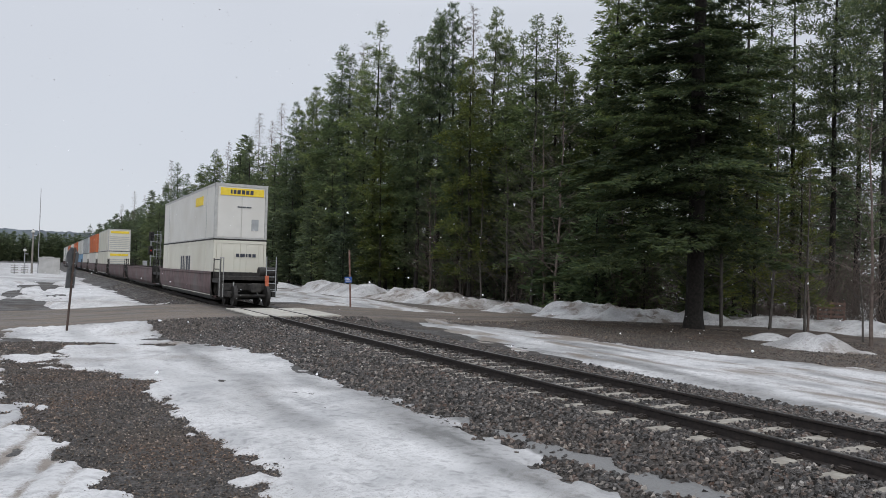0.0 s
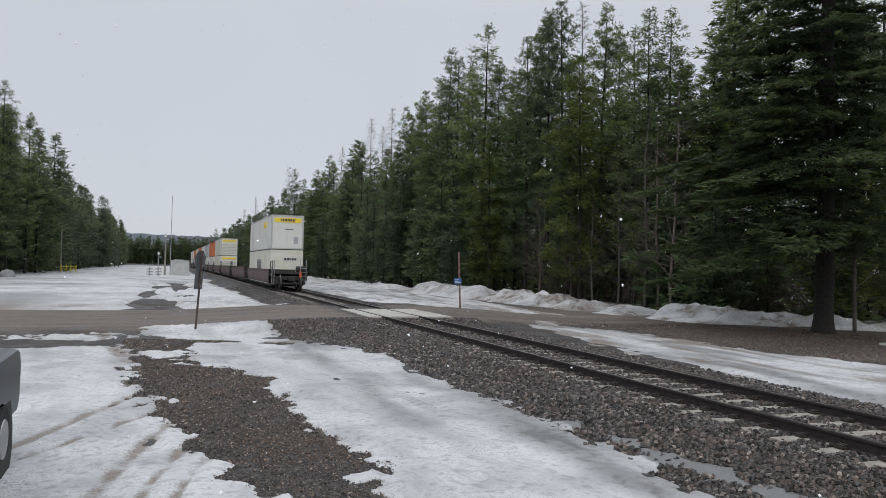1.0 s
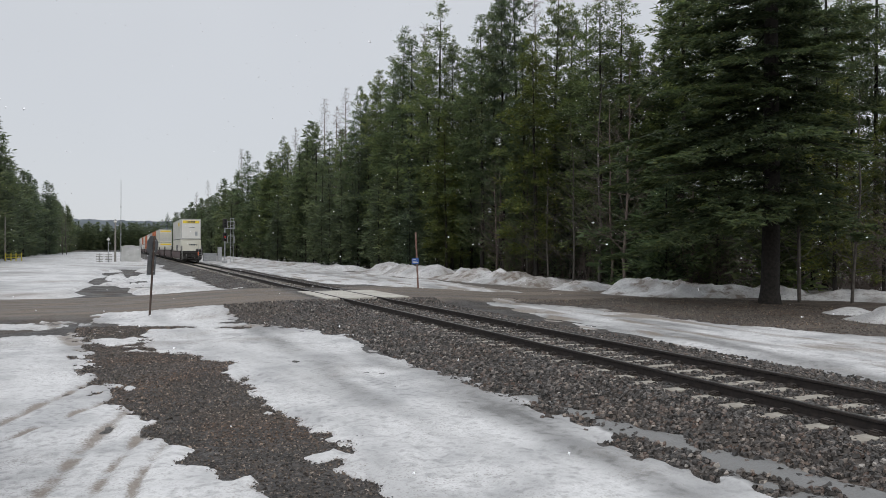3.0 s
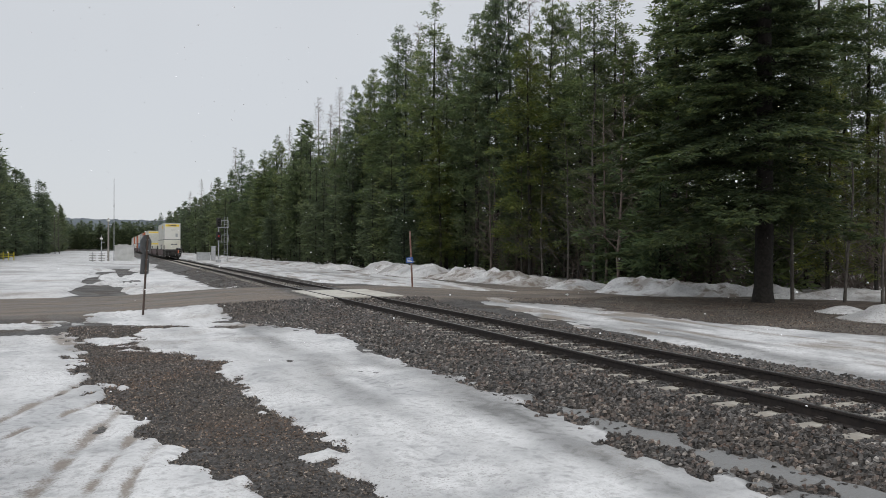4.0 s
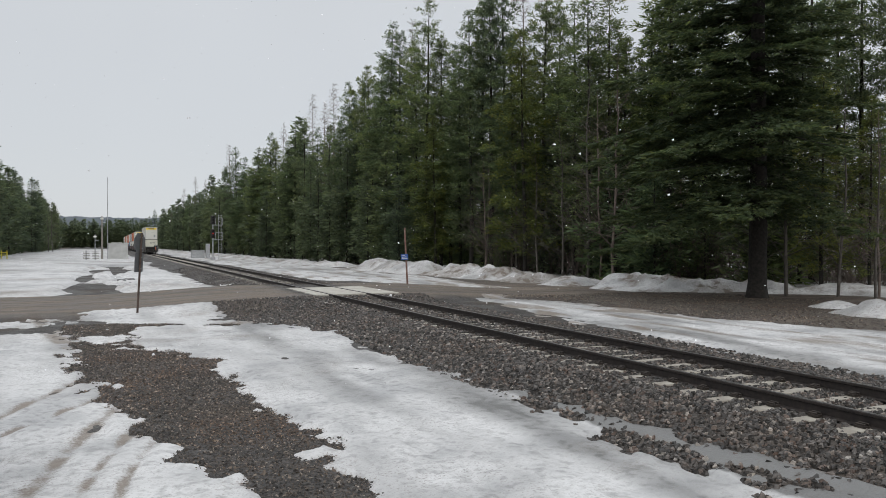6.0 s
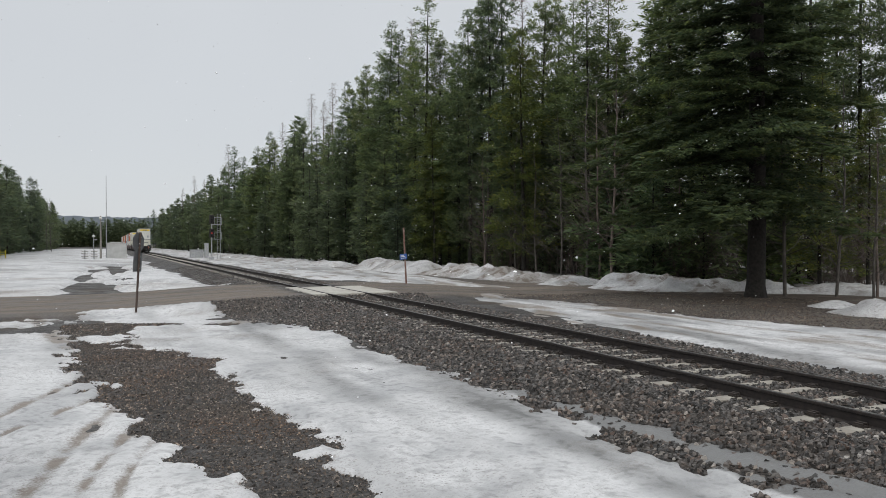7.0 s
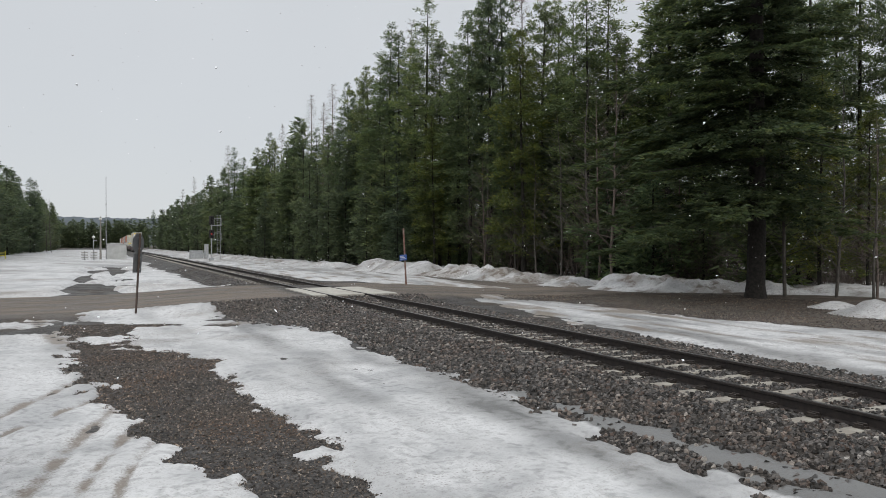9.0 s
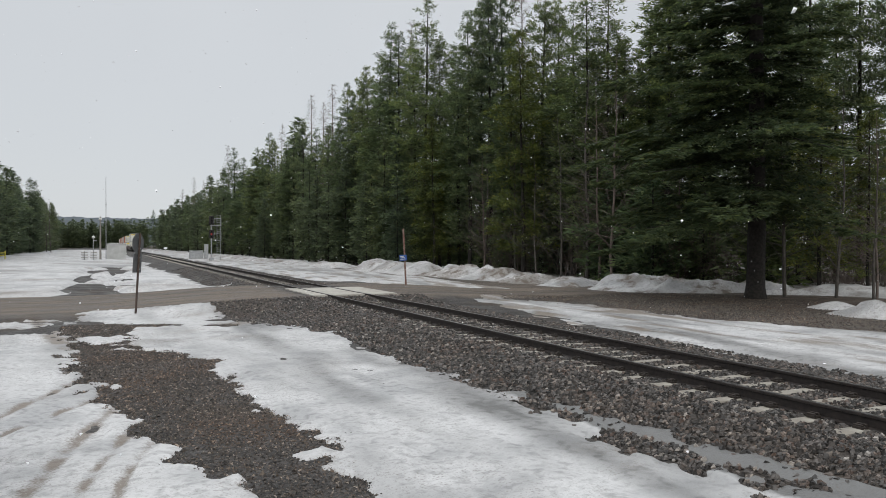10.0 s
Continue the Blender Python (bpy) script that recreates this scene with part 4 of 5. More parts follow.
for j in range(3):
    tree_kind("fir%d" % j, "bark", "fir", "tall dark green fir at the edge of the wood", "fir tree", seed=20 + j, h=24.0, spread=2.5 + 0.35 * j, base=0.06 + 0.05 * j, branches=240, twigs=20500, twig=0.285)
    tree_kind("pine%d" % j, "bark", "pine", "tall pine with an open grey-green crown", "pine tree", seed=30 + j, h=25.0, spread=2.3, base=0.12 + 0.08 * j, branches=150, twigs=15500, twig=0.26, kind="pine")
tree_kind("gold", "bark", "gold", "young conifer with yellowing green needles", "conifer", seed=41, h=17.0, spread=2.2, base=0.05, branches=140, twigs=16000, twig=0.25)
for j in range(2):
    tree_kind("larch%d" % j, "twig", None, "bare leafless larch with fine twigs", "larch tree", seed=50 + j, h=24.0, spread=3.0, base=0.3, branches=190, twigs=1100, twig=0.3, kind="larch")
    tree_kind("far%d" % j, "bark", "farneedles", "dark conifer in the distant tree line", "conifer", seed=60 + j, h=22.0, spread=3.3, base=0.02, branches=150, twigs=3900, twig=0.78)
tree_kind("young", "bark", "fir", "small young fir below the tall trees", "fir tree", seed=70, h=6.0, spread=1.5, base=0.04, branches=60, twigs=3200, twig=0.34)

MADE = {}


def plant(key, x, y, h, turn, group="trees at the wood's edge"):
    """One tree of a kind, scaled to its height."""
    (stem, wood, crown), bark, needles, label, category, h0 = TREE_KINDS[key]
    s = h / h0
    if key not in MADE:
        t = empty(category.replace(" ", "_"), None, label, category, group)
        part("trunk", mesh_np("trunk", stem[0], quads=stem[1], mats=[M[bark]], smooth=True), None, t)
        tagged(part("branchwork", mesh_np("branchwork", wood[0], quads=wood[1], mats=[M["deadwood" if key[:4] == "pine" else bark]], smooth=True), None, t), kind="stuff")
        if crown is not None:
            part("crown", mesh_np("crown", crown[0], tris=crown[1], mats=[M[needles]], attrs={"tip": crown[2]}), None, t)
        MADE[key] = t
    else:
        t = copy_thing(MADE[key], Matrix())
    z = float(ground_z(x, y)) - 0.05
    t.matrix_basis = pose(x, y, z, 0, 0, turn) @ Matrix.Diagonal((s, s, s, 1))
    return t


def azimuth_spot(az, x):
    return x, x / math.tan(radians(az))


trng = random.Random(5)
# the front of the wood: bearing from the track, distance from the track line, height, kind
FRONT = [
    (2.74, 25, 20.7, "far0"), (3.08, 26, 23.8, "fir1"), (3.61, 25, 15.4, "far1"), (4.19, 26, 16.7, "larch0"), (4.65, 25, 19.2, "far0"), (5.04, 26, 23.3, "larch1"), (5.47, 25, 19.2, "fir0"),
    (5.94, 27, 25.0, "larch0"), (6.38, 25, 16.9, "pine1"), (6.66, 27, 21.6, "larch1"), (7.1, 25, 17.7, "far1"), (7.5, 26, 19.2, "fir2"), (7.94, 26, 21.1, "pine0"), (8.38, 28, 27.2, "larch0"),
    (8.79, 25.5, 23.4, "fir1"), (9.36, 26, 20.5, "fir0"), (9.85, 26, 17.4, "pine2"), (10.31, 26, 20.8, "fir2"), (10.72, 27, 20.2, "pine1"), (11.22, 26, 22.0, "fir1"), (11.68, 26.5, 20.3, "pine0"),
    (12.13, 28, 23.5, "larch1"), (12.6, 26, 18.7, "fir0"), (13.06, 26, 20.9, "fir2"), (13.44, 27, 19.9, "pine2"), (13.82, 26.5, 20.5, "pine0"), (14.37, 29, 25.7, "larch0"), (14.71, 26, 18.2, "fir1"),
    (15.27, 29, 23.2, "larch1"), (15.57, 26, 17.2, "pine1"), (15.95, 28.5, 24.7, "larch0"), (16.6, 26, 17.4, "fir0"), (17.29, 26.5, 21.7, "fir1"), (17.72, 27, 19.5, "pine2"), (18.29, 27, 21.4, "pine0"),
    (18.89, 27.5, 22.6, "pine1"), (19.55, 27, 22.5, "fir2"), (20.33, 27, 25.5, "fir1"), (21.12, 27.5, 24.2, "fir0"), (21.78, 30, 26.6, "larch1"), (22.43, 28, 22.4, "pine2"), (23.14, 27, 25.2, "fir2"),
    (23.84, 26, 13.5, "gold"), (24.28, 28, 21.2, "pine0"), (25.02, 29, 20.9, "pine1"), (25.77, 28.5, 19.0, "fir0"), (26.65, 28, 22.0, "fir1"), (27.48, 29, 22.9, "pine2"), (28.22, 29, 23.5, "pine0"),
    (29.32, 30, 24.4, "pine1"), (30.75, 27, 17.5, "gold"), (30.92, 31, 24.0, "larch0"), (29.84, 29, 18.9, "fir0"), (32.14, 30, 22.1, "pine2"), (33.3, 31, 19.9, "pine0"), (34.58, 30, 19.5, "fir2"),
    (35.64, 28.5, 19.3, "fir0"), (37.11, 30, 19.5, "fir1"), (38.07, 31, 15.9, "pine1"), (40.13, 33, 17.9, "fir2"), (41.62, 36, 20.2, "pine2"),
    (41.5, 33, 24, "fir1"), (44.0, 36, 24, "pine2"), (47.5, 42, 24, "fir1"), (49.5, 42, 24, "pine1"), (51.0, 37, 22, "pine0"), (52.6, 46, 23, "fir0"), (54.0, 41, 22, "pine0"), (56.5, 40, 23, "pine2"), (58.0, 46, 23, "fir2"), (59.5, 38, 22, "pine1"), (62, 40, 22, "pine0"),
    (51.6, 30.5, 10.5, "gold"), (54.5, 31.5, 9.0, "gold"), (48.3, 31, 7.5, "young"),
]
for az, x, h, key in FRONT:
    px, py = azimuth_spot(az, x)
    plant(key, px, py, h, trng.uniform(0, 360))
tree_kind("spruce", "bark", "spruce", "huge dense dark spruce with a thick trunk", "spruce tree", seed=81, h=30.0, spread=6.9, base=0.115, branches=230, twigs=200000, twig=0.2, kind="spruce")
plant("spruce", 24.6, 22.5, 30.0, 0)


def bare_tree(seed, h, r0, limbs):
    """A thin leafless tree: crooked stem and forked twigs."""
    r = np.random.default_rng(seed)
    zs = np.linspace(-0.2, h, 8)
    path = np.stack([np.cumsum(r.normal(0, 0.07, 8)), np.cumsum(r.normal(0, 0.07, 8)), zs], 1)
    wood = [tube(path, r0 * (1 - 0.9 * np.linspace(0, 1, 8)), 6)]
    for k in range(limbs):
        f = r.uniform(0.15, 0.98)
        p0 = np.array([np.interp(f, np.linspace(0, 1, 8), path[:, c]) for c in range(3)])
        a, ln = r.uniform(0, 6.28), r.uniform(0.5, 1.0) * (0.3 + 0.22 * h * (1.1 - f))
        d = np.array([math.cos(a), math.sin(a), r.uniform(0.1, 0.9)])
        p1, p2 = p0 + d * ln * 0.5, p0 + d * ln + (0, 0, 0.15 * ln)
        wood.append(tube([p0, p1, p2], np.array([0.3, 0.17, 0.06]) * r0 * (1.2 - f), 3))
        for e in range(3):
            q0 = p1 + (p2 - p1) * r.uniform(0, 0.8)
            q1 = q0 + (d + r.normal(0, 0.6, 3)) * ln * 0.3
            wood.append(tube([q0, (q0 + q1) / 2, q1], np.array([0.1, 0.07, 0.03]) * r0 * (1.2 - f) + 0.002, 3))
    return joined(wood)


BARE = [mesh_np("bare_tree", *bare_tree(90 + k, 9.0, 0.07, 60), mats=[M["twig" if k == 1 else "deadwood"]], smooth=True) for k in range(3)]
for k, (x, y, s) in enumerate([(26.4, 22.7, 1.25), (24.4, 14.8, 1.0), (27.6, 21.3, 1.0), (27.9, 19.7, 0.8), (28.6, 20.0, 0.85), (26.4, 16.2, 0.6), (29, 26, 1.1), (30, 33, 1.0), (28.4, 38, 1.1), (29.5, 45, 1.2), (27.0, 36.6, 1.3), (27.4, 38.4, 1.5), (27.2, 40.6, 1.2), (26.6, 34.6, 1.5), (27.0, 43.4, 1.1), (27.5, 47.6, 1.3), (26.5, 50.5, 1.0), (27.6, 53.0, 1.4), (26.9, 66.0, 1.3), (26.6, 72.0, 1.2), (-15.5, 262, 1.9), (-17.5, 268, 1.7)]):
    b = part("bare_tree", BARE[k % 3], None, None, at=pose(x, y, float(ground_z(x, y)), 0, 0, 71 * k) @ Matrix.Diagonal((s, s, s, 1)))
    tagged(b, "thin leafless tree with fine bare twigs", "bare tree", "bare trees")


def shrub_mesh(seed):
    r = np.random.default_rng(seed)
    wood = []
    for k in range(60):
        a, ln, b = r.uniform(0, 6.28), r.uniform(1.2, 3.6), r.uniform(0.1, 0.75)
        p0 = np.array([r.normal(0, 0.7), r.normal(0, 0.7), -0.1])
        d = np.array([math.cos(a) * b, math.sin(a) * b, 1.0])
        p1, p2 = p0 + d * ln * 0.5 + r.normal(0, 0.12, 3), p0 + d * ln * (1, 1, 0.85) + r.normal(0, 0.2, 3)
        wood.append(tube([p0, p1, p2], [0.009, 0.006, 0.0025], 3))
        for e in range(2):
            q0 = p0 + (p1 - p0) * r.uniform(0.3, 1.0)
            q1 = q0 + (d + r.normal(0, 0.7, 3)) * ln * 0.35
            wood.append(tube([q0, (q0 + q1) / 2 + r.normal(0, 0.05, 3), q1], [0.005, 0.004, 0.002], 3))
    return mesh_np("bare_shrub", *joined(wood), mats=[M["twig"]], smooth=True)


SHRUB = [shrub_mesh(100 + k) for k in range(3)]
shr = random.Random(21)
for k in range(34):
    az = 26 + 37 * ((k + shr.random()) / 34)
    x = shr.uniform(29, 38) + (4 if az > 46 else 0)
    x, y = azimuth_spot(az, x)
    s = shr.uniform(0.9, 1.9)
    b = part("bare_shrub", SHRUB[k % 3], None, None, at=pose(x, y, float(ground_z(x, y)), 0, 0, shr.uniform(0, 360)) @ Matrix.Diagonal((s, s, s, 1)))
    tagged(b, "brown leafless shrub under the trees", "shrub", "bare shrubs")

# second rows, deeper in the wood
for k in range(46):
    az = 6.0 + 45 * ((k + trng.random()) / 46) ** 1.05
    x = trng.uniform(29, 42)
    if x / math.sin(radians(az)) > 420 or (az > 42 and k % 3):
        continue
    px, py = azimuth_spot(az, x)
    key = trng.choice(["far0", "far1"])
    plant(key, px, py, trng.uniform(17, 21) if az < 24 else trng.uniform(13, 17.5), trng.uniform(0, 360), "trees deeper in the wood")
for k in range(34):  # a close front of conifers along the far stretch
    az = 3.2 + 20 * ((k + trng.random()) / 34) ** 1.3
    px, py = azimuth_spot(az, trng.uniform(23.5, 27))
    plant(trng.choice(["far0", "far1"]), px, py, trng.uniform(13, 19.5) if az < 10 else trng.uniform(7, 14), trng.uniform(0, 360))
for k in range(26):  # young firs filling the foot of the wood
    az = 14 + 31 * ((k + trng.random()) / 26)
    px, py = azimuth_spot(az, trng.uniform(27.5, 34))
    plant("young", px, py, trng.uniform(3.5, 8.5), trng.uniform(0, 360), "young firs")
# the tree line over the field on the near side
for k in range(84):
    y = 92 + 330 * ((k + trng.random() * 0.8) / 84) ** 1.25
    x = -19.5 - 0.01 * (y - 95) - trng.uniform(0, 2.5) - (k % 3) * 3.5
    plant(trng.choice(["fir0", "fir2", "pine0", "fir1"]) if y < 125 and k % 3 == 0 else trng.choice(["far0", "far1"]), x, y, trng.uniform(21.5, 26) if y < 165 else trng.uniform(19.5, 23), trng.uniform(0, 360), "trees across the field")


def wood_mass(name, spots, seed, label):
    """A far wood, joined."""
    r = random.Random(seed)
    vs, qs, tips = [], [], []
    for x, y, h in spots:
        (stem, wood, crown), *_ = TREE_KINDS[r.choice(["far0", "far1"])]
        a, s = r.uniform(0, 6.28), h / 22.0
        R = np.array([[math.cos(a), -math.sin(a), 0], [math.sin(a), math.cos(a), 0], [0, 0, 1]]) * s
        pick = crown[1][:: 3 if y < 300 else 5]
        v = (crown[0][pick.ravel()] @ R.T).reshape(-1, 3, 3)
        v = (v - v.mean(1, keepdims=True)) * (1.7 if y < 300 else 2.6) + v.mean(1, keepdims=True)  # broader sprays where fewer stand for many
        v = v.reshape(-1, 3) + (x, y, -0.4)
        vs.append(v), qs.append(np.arange(len(v)).reshape(-1, 3))
        tips.append(crown[2][pick.ravel()])
    off = np.cumsum([0] + [len(v) for v in vs[:-1]])
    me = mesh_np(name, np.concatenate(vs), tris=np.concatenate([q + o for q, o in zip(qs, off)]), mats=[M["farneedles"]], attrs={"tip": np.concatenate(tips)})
    return tagged(part(name, me, None), label, "woods", kind="stuff")


wr = random.Random(9)
wood_mass("far_woods", [(wr.uniform(50, 80), 12 + 62 * ((k + wr.random()) / 40), wr.uniform(9, 15)) for k in range(40)], 5, "dark thicket behind the clearing in the wood")
wood_mass("far_woods", [(wr.uniform(26, 36), 115 + 335 * ((k + wr.random()) / 90) ** 1.2, wr.uniform(17, 22.5)) for k in range(90)], 4, "close dark conifer wood along the far line")
wood_mass("far_woods", [(wr.uniform(52, 80), 95 + 300 * wr.random() ** 1.2, wr.uniform(12, 16)) for k in range(30)], 1, "dark conifer wood behind the first trees")
wood_mass("far_woods", [(-21.5 - 0.01 * y - wr.uniform(0, 12), y, wr.uniform(19, 24.5)) for y in [94 + 420 * ((k + wr.random()) / 84) ** 1.4 for k in range(84)]], 2, "dark conifer wood across the field")
wood_mass("far_woods", [(wr.uniform(-95, 30), 640 + wr.uniform(0, 60), wr.uniform(18, 24)) for k in range(170)], 3, "dark conifer wood closing the far end of the line")


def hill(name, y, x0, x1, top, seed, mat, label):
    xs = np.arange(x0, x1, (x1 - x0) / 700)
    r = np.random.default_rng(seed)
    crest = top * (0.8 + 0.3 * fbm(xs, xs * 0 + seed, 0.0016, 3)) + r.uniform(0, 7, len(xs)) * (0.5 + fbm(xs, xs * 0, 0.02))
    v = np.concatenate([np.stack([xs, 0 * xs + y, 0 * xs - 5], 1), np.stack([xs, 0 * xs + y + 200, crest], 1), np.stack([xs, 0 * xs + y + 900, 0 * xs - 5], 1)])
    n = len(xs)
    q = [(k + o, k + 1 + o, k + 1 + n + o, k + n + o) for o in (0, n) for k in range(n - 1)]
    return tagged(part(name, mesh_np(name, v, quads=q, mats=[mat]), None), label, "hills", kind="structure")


# blue-grey of distance haze is painted into the hill's base colour
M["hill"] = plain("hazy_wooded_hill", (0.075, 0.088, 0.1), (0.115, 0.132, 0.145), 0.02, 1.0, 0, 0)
hill("backdrop", 2300, -2600, 2600, 118, 3, M["hill"], "low wooded hills on the horizon in painted grey haze")


# ---- the train ----
PITCH = 20.6


def container(colour, framed, deep):
    """A 53-foot box: corner posts and rails, panelled sides and a rear with doors. Rear face at y = 0."""
    c = empty("freight_container")
    H, W, Ln = 2.74, 1.25, 16.1
    bm = bmesh.new()
    box(bm, -W, W, 0.04, Ln, 0.06, H - 0.04)
    part("box_body", bm, M[colour], c)
    bm = bmesh.new()
    for x in (-W - 0.015, W - 0.1):
        for y in (-0.01, 2.0, 14.0, Ln - 0.1):
            box(bm, x, x + 0.115, y, y + (0.16 if y < 1 else 0.07), 0.0, H)
        box(bm, x, x + 0.115, 0.0, Ln, H - 0.12, H + 0.004)
        box(bm, x, x + 0.115, 0.0, Ln, 0.0, 0.13)
    for z in (0.0, H - 0.14):
        box(bm, -W, W, -0.012, 0.1, z, z + 0.142)
    part("corner_frame", bm, M["frame" if framed else colour], c)
    bm = bmesh.new()
    for s in (-1, 1):
        box(bm, s * W - 0.02, s * W + 0.02, -0.015, Ln, -0.002, 0.07)
    box(bm, -W, W, -0.02, 0.02, -0.002, 0.07)
    part("bottom_rail", bm, M["black"], c, "thin dark bottom rail")
    if deep:
        for s in (-1, 1):
            bm = bmesh.new()
            for k in range(38):
                y = 0.6 + k * 0.4
                box(bm, s * W - 0.012, s * W + 0.012, y, y + 0.16, 0.16, H - 0.16)
            part("side_ribs", bm, M[colour], c)
    for s in (-1, 1):
        part("door", boxed(0.02 * s, s * (W - 0.13), 0.0, 0.05, 0.16, H - 0.16) if s > 0 else boxed(s * (W - 0.13), 0.02 * s, 0.0, 0.05, 0.16, H - 0.16), M[colour], c)
        if not framed:
            for x in (0.3, 0.9):
                part("lock_rod", rod(bmesh.new(), (s * x, -0.02, 0.1), (s * x, -0.02, H - 0.1), 0.014, seg=6), M[colour], c)
    return c


def bars(parent, name, mat, x, z, widths, height, y=-0.03, gap=0.05):
    """A row of plain bars for lettering on a rear face."""
    bm = bmesh.new()
    for w in widths:
        box(bm, x, x + w, y - 0.004, y + 0.02, z, z + height)
        x += w + gap
    return part(name, bm, M[mat], parent)


def side_bars(parent, name, mat, y, z, widths, height, x=-1.25, gap=0.06):
    bm = bmesh.new()
    for w in widths:
        box(bm, x - 0.006, x + 0.02, y, y + w, z, z + height)
        y += w + gap
    return part(name, bm, M[mat], parent)


def well_car(last=False):
    """One well unit between trucks: sloped maroon sides, end platforms, truck and wheels. Its rear is at y = -2.2."""
    c = empty("well_car", None, "weathered maroon double-stack well car on the rails", "rail car", "well cars of the train")
    for s in (-1, 1):
        prof = [(1.27, 1.52), (1.42, 1.52), (1.42, 1.42), (1.38, 1.38), (1.39, 1.1), (1.37, 0.75), (1.31, 0.48), (1.18, 0.3), (1.1, 0.3), (1.26, 0.6)]
        bm = bmesh.new()
        rings = [[bm.verts.new((s * px, y, pz)) for px, pz in prof] for y in (-0.3, 16.6)]
        for k in range(len(prof)):
            bm.faces.new((rings[0][k], rings[0][(k + 1) % len(prof)], rings[1][(k + 1) % len(prof)], rings[1][k]))
        for r in rings:
            bm.faces.new(r)
        part("side_sill", bm, M["wellred"], c)
    part("well_floor", boxed(-1.2, 1.2, -0.2, 16.5, 0.2, 0.3), M["black"], c)
    for y0, y1 in ((-2.0, -0.25), (16.55, 18.3)):
        bm = boxed(-1.35, 1.35, y0, y1, 1.02, 1.2, bevel=0.02)
        box(bm, -1.4, 1.4, -0.3 if y0 < 0 else 16.5, -0.2 if y0 < 0 else 16.6, 0.4, 1.52)
        box(bm, -1.3, 1.3, y0 if y0 < 0 else y1 - 0.12, y0 + 0.12 if y0 < 0 else y1, 0.7, 1.36, bevel=0.03)
        # black filler box, added to keep the space under the deck dark
        box(bm, -1.1, 1.1, y0 + 0.1, y1 - 0.1, 0.72, 1.04)
        part("end_platform", bm, M["black"], c)
        for x in (-1.3, 1.3):
            bm = bmesh.new()
            for y in (y0 + 0.15, y1 - 0.15):
                rod(bm, (x, y, 1.2), (x, y, 2.15), 0.028, seg=6)
            rod(bm, (x, y0 + 0.15, 2.1), (x, y1 - 0.15, 2.1), 0.024, seg=6)
            rod(bm, (x, y0 + 0.15, 1.65), (x, y1 - 0.15, 1.65), 0.022, seg=6)
            part("handrail", bm, M["black"], c)
    for yc in ((-1.35, 17.7) if last else (17.7,)):
        bm = bmesh.new()
        for s in (-1, 1):
            box(bm, s * 1.0 - 0.09, s * 1.0 + 0.09, yc - 1.15, yc + 1.15, 0.42, 0.68, bevel=0.03)
            box(bm, s * 1.0 - 0.11, s * 1.0 + 0.11, yc - 0.32, yc + 0.32, 0.3, 0.9, bevel=0.03)
        box(bm, -1.0, 1.0, yc - 0.22, yc + 0.22, 0.45, 0.85)
        truck = part("truck", bm, M["black"], c, "black cast steel truck")
        for dy in (-0.85, 0.85):
            bm = bmesh.new()
            rod(bm, (-0.85, yc + dy, 0.46), (0.85, yc + dy, 0.46), 0.08, seg=8)
            for s in (-1, 1):
                rod(bm, (s * 0.70, yc + dy, 0.46), (s * 0.82, yc + dy, 0.46), 0.46, seg=22)
                rod(bm, (s * 0.67, yc + dy, 0.46), (s * 0.70, yc + dy, 0.46), 0.49, seg=22)
            part("wheelset", bm, M["black"], truck, "steel wheels on an axle")
    if last:
        bm = boxed(-0.14, 0.14, -3.1, -1.9, 0.72, 1.0, bevel=0.03)
        box(bm, -0.19, 0.19, -3.3, -3.0, 0.66, 1.06, bevel=0.04)
        part("coupler", bm, M["black"], c, "knuckle coupler")
        bm = rod(bmesh.new(), (0.5, -1.6, 1.55), (1.3, -1.6, 1.55), 0.24, seg=16)
        part("brake_reservoir", bm, M["black"], c)
        part("tail_marker", boxed(0.68, 0.84, -2.22, -2.06, 0.8, 1.4, bevel=0.03), M["reflector"], c, "orange end-of-train marker")
        bm = bmesh.new()
        for k in range(5):
            rod(bm, (0.75, -2.06, 0.45 + 0.3 * k), (1.2, -2.06, 0.45 + 0.3 * k), 0.017, seg=6)
        for x in (0.75, 1.2):
            rod(bm, (x, -2.06, 0.35), (x, -2.06, 2.3), 0.022, seg=6)
        part("ladder", bm, M["steel"], c, "grey end ladder")
        bm = bmesh.new()
        for x in (-1.36, -1.2):
            rod(bm, (x, -2.0, 0.4), (x, -2.0, 2.2), 0.025, seg=6)
        rod(bm, (-1.36, -2.0, 2.18), (-1.2, -2.0, 2.18), 0.025, seg=6)
        part("grab_iron", bm, M["rim"], c, "worn grab iron")
        part("air_hose", rod(bmesh.new(), (0.2, -2.15, 0.85), (0.5, -2.2, 0.25), 0.03, seg=6), M["rim"], c)
        part("brake_pipe", rod(bmesh.new(), (-0.75, -2.1, 1.1), (-0.75, -2.15, 0.3), 0.035, seg=6), M["rim"], c)
    return c


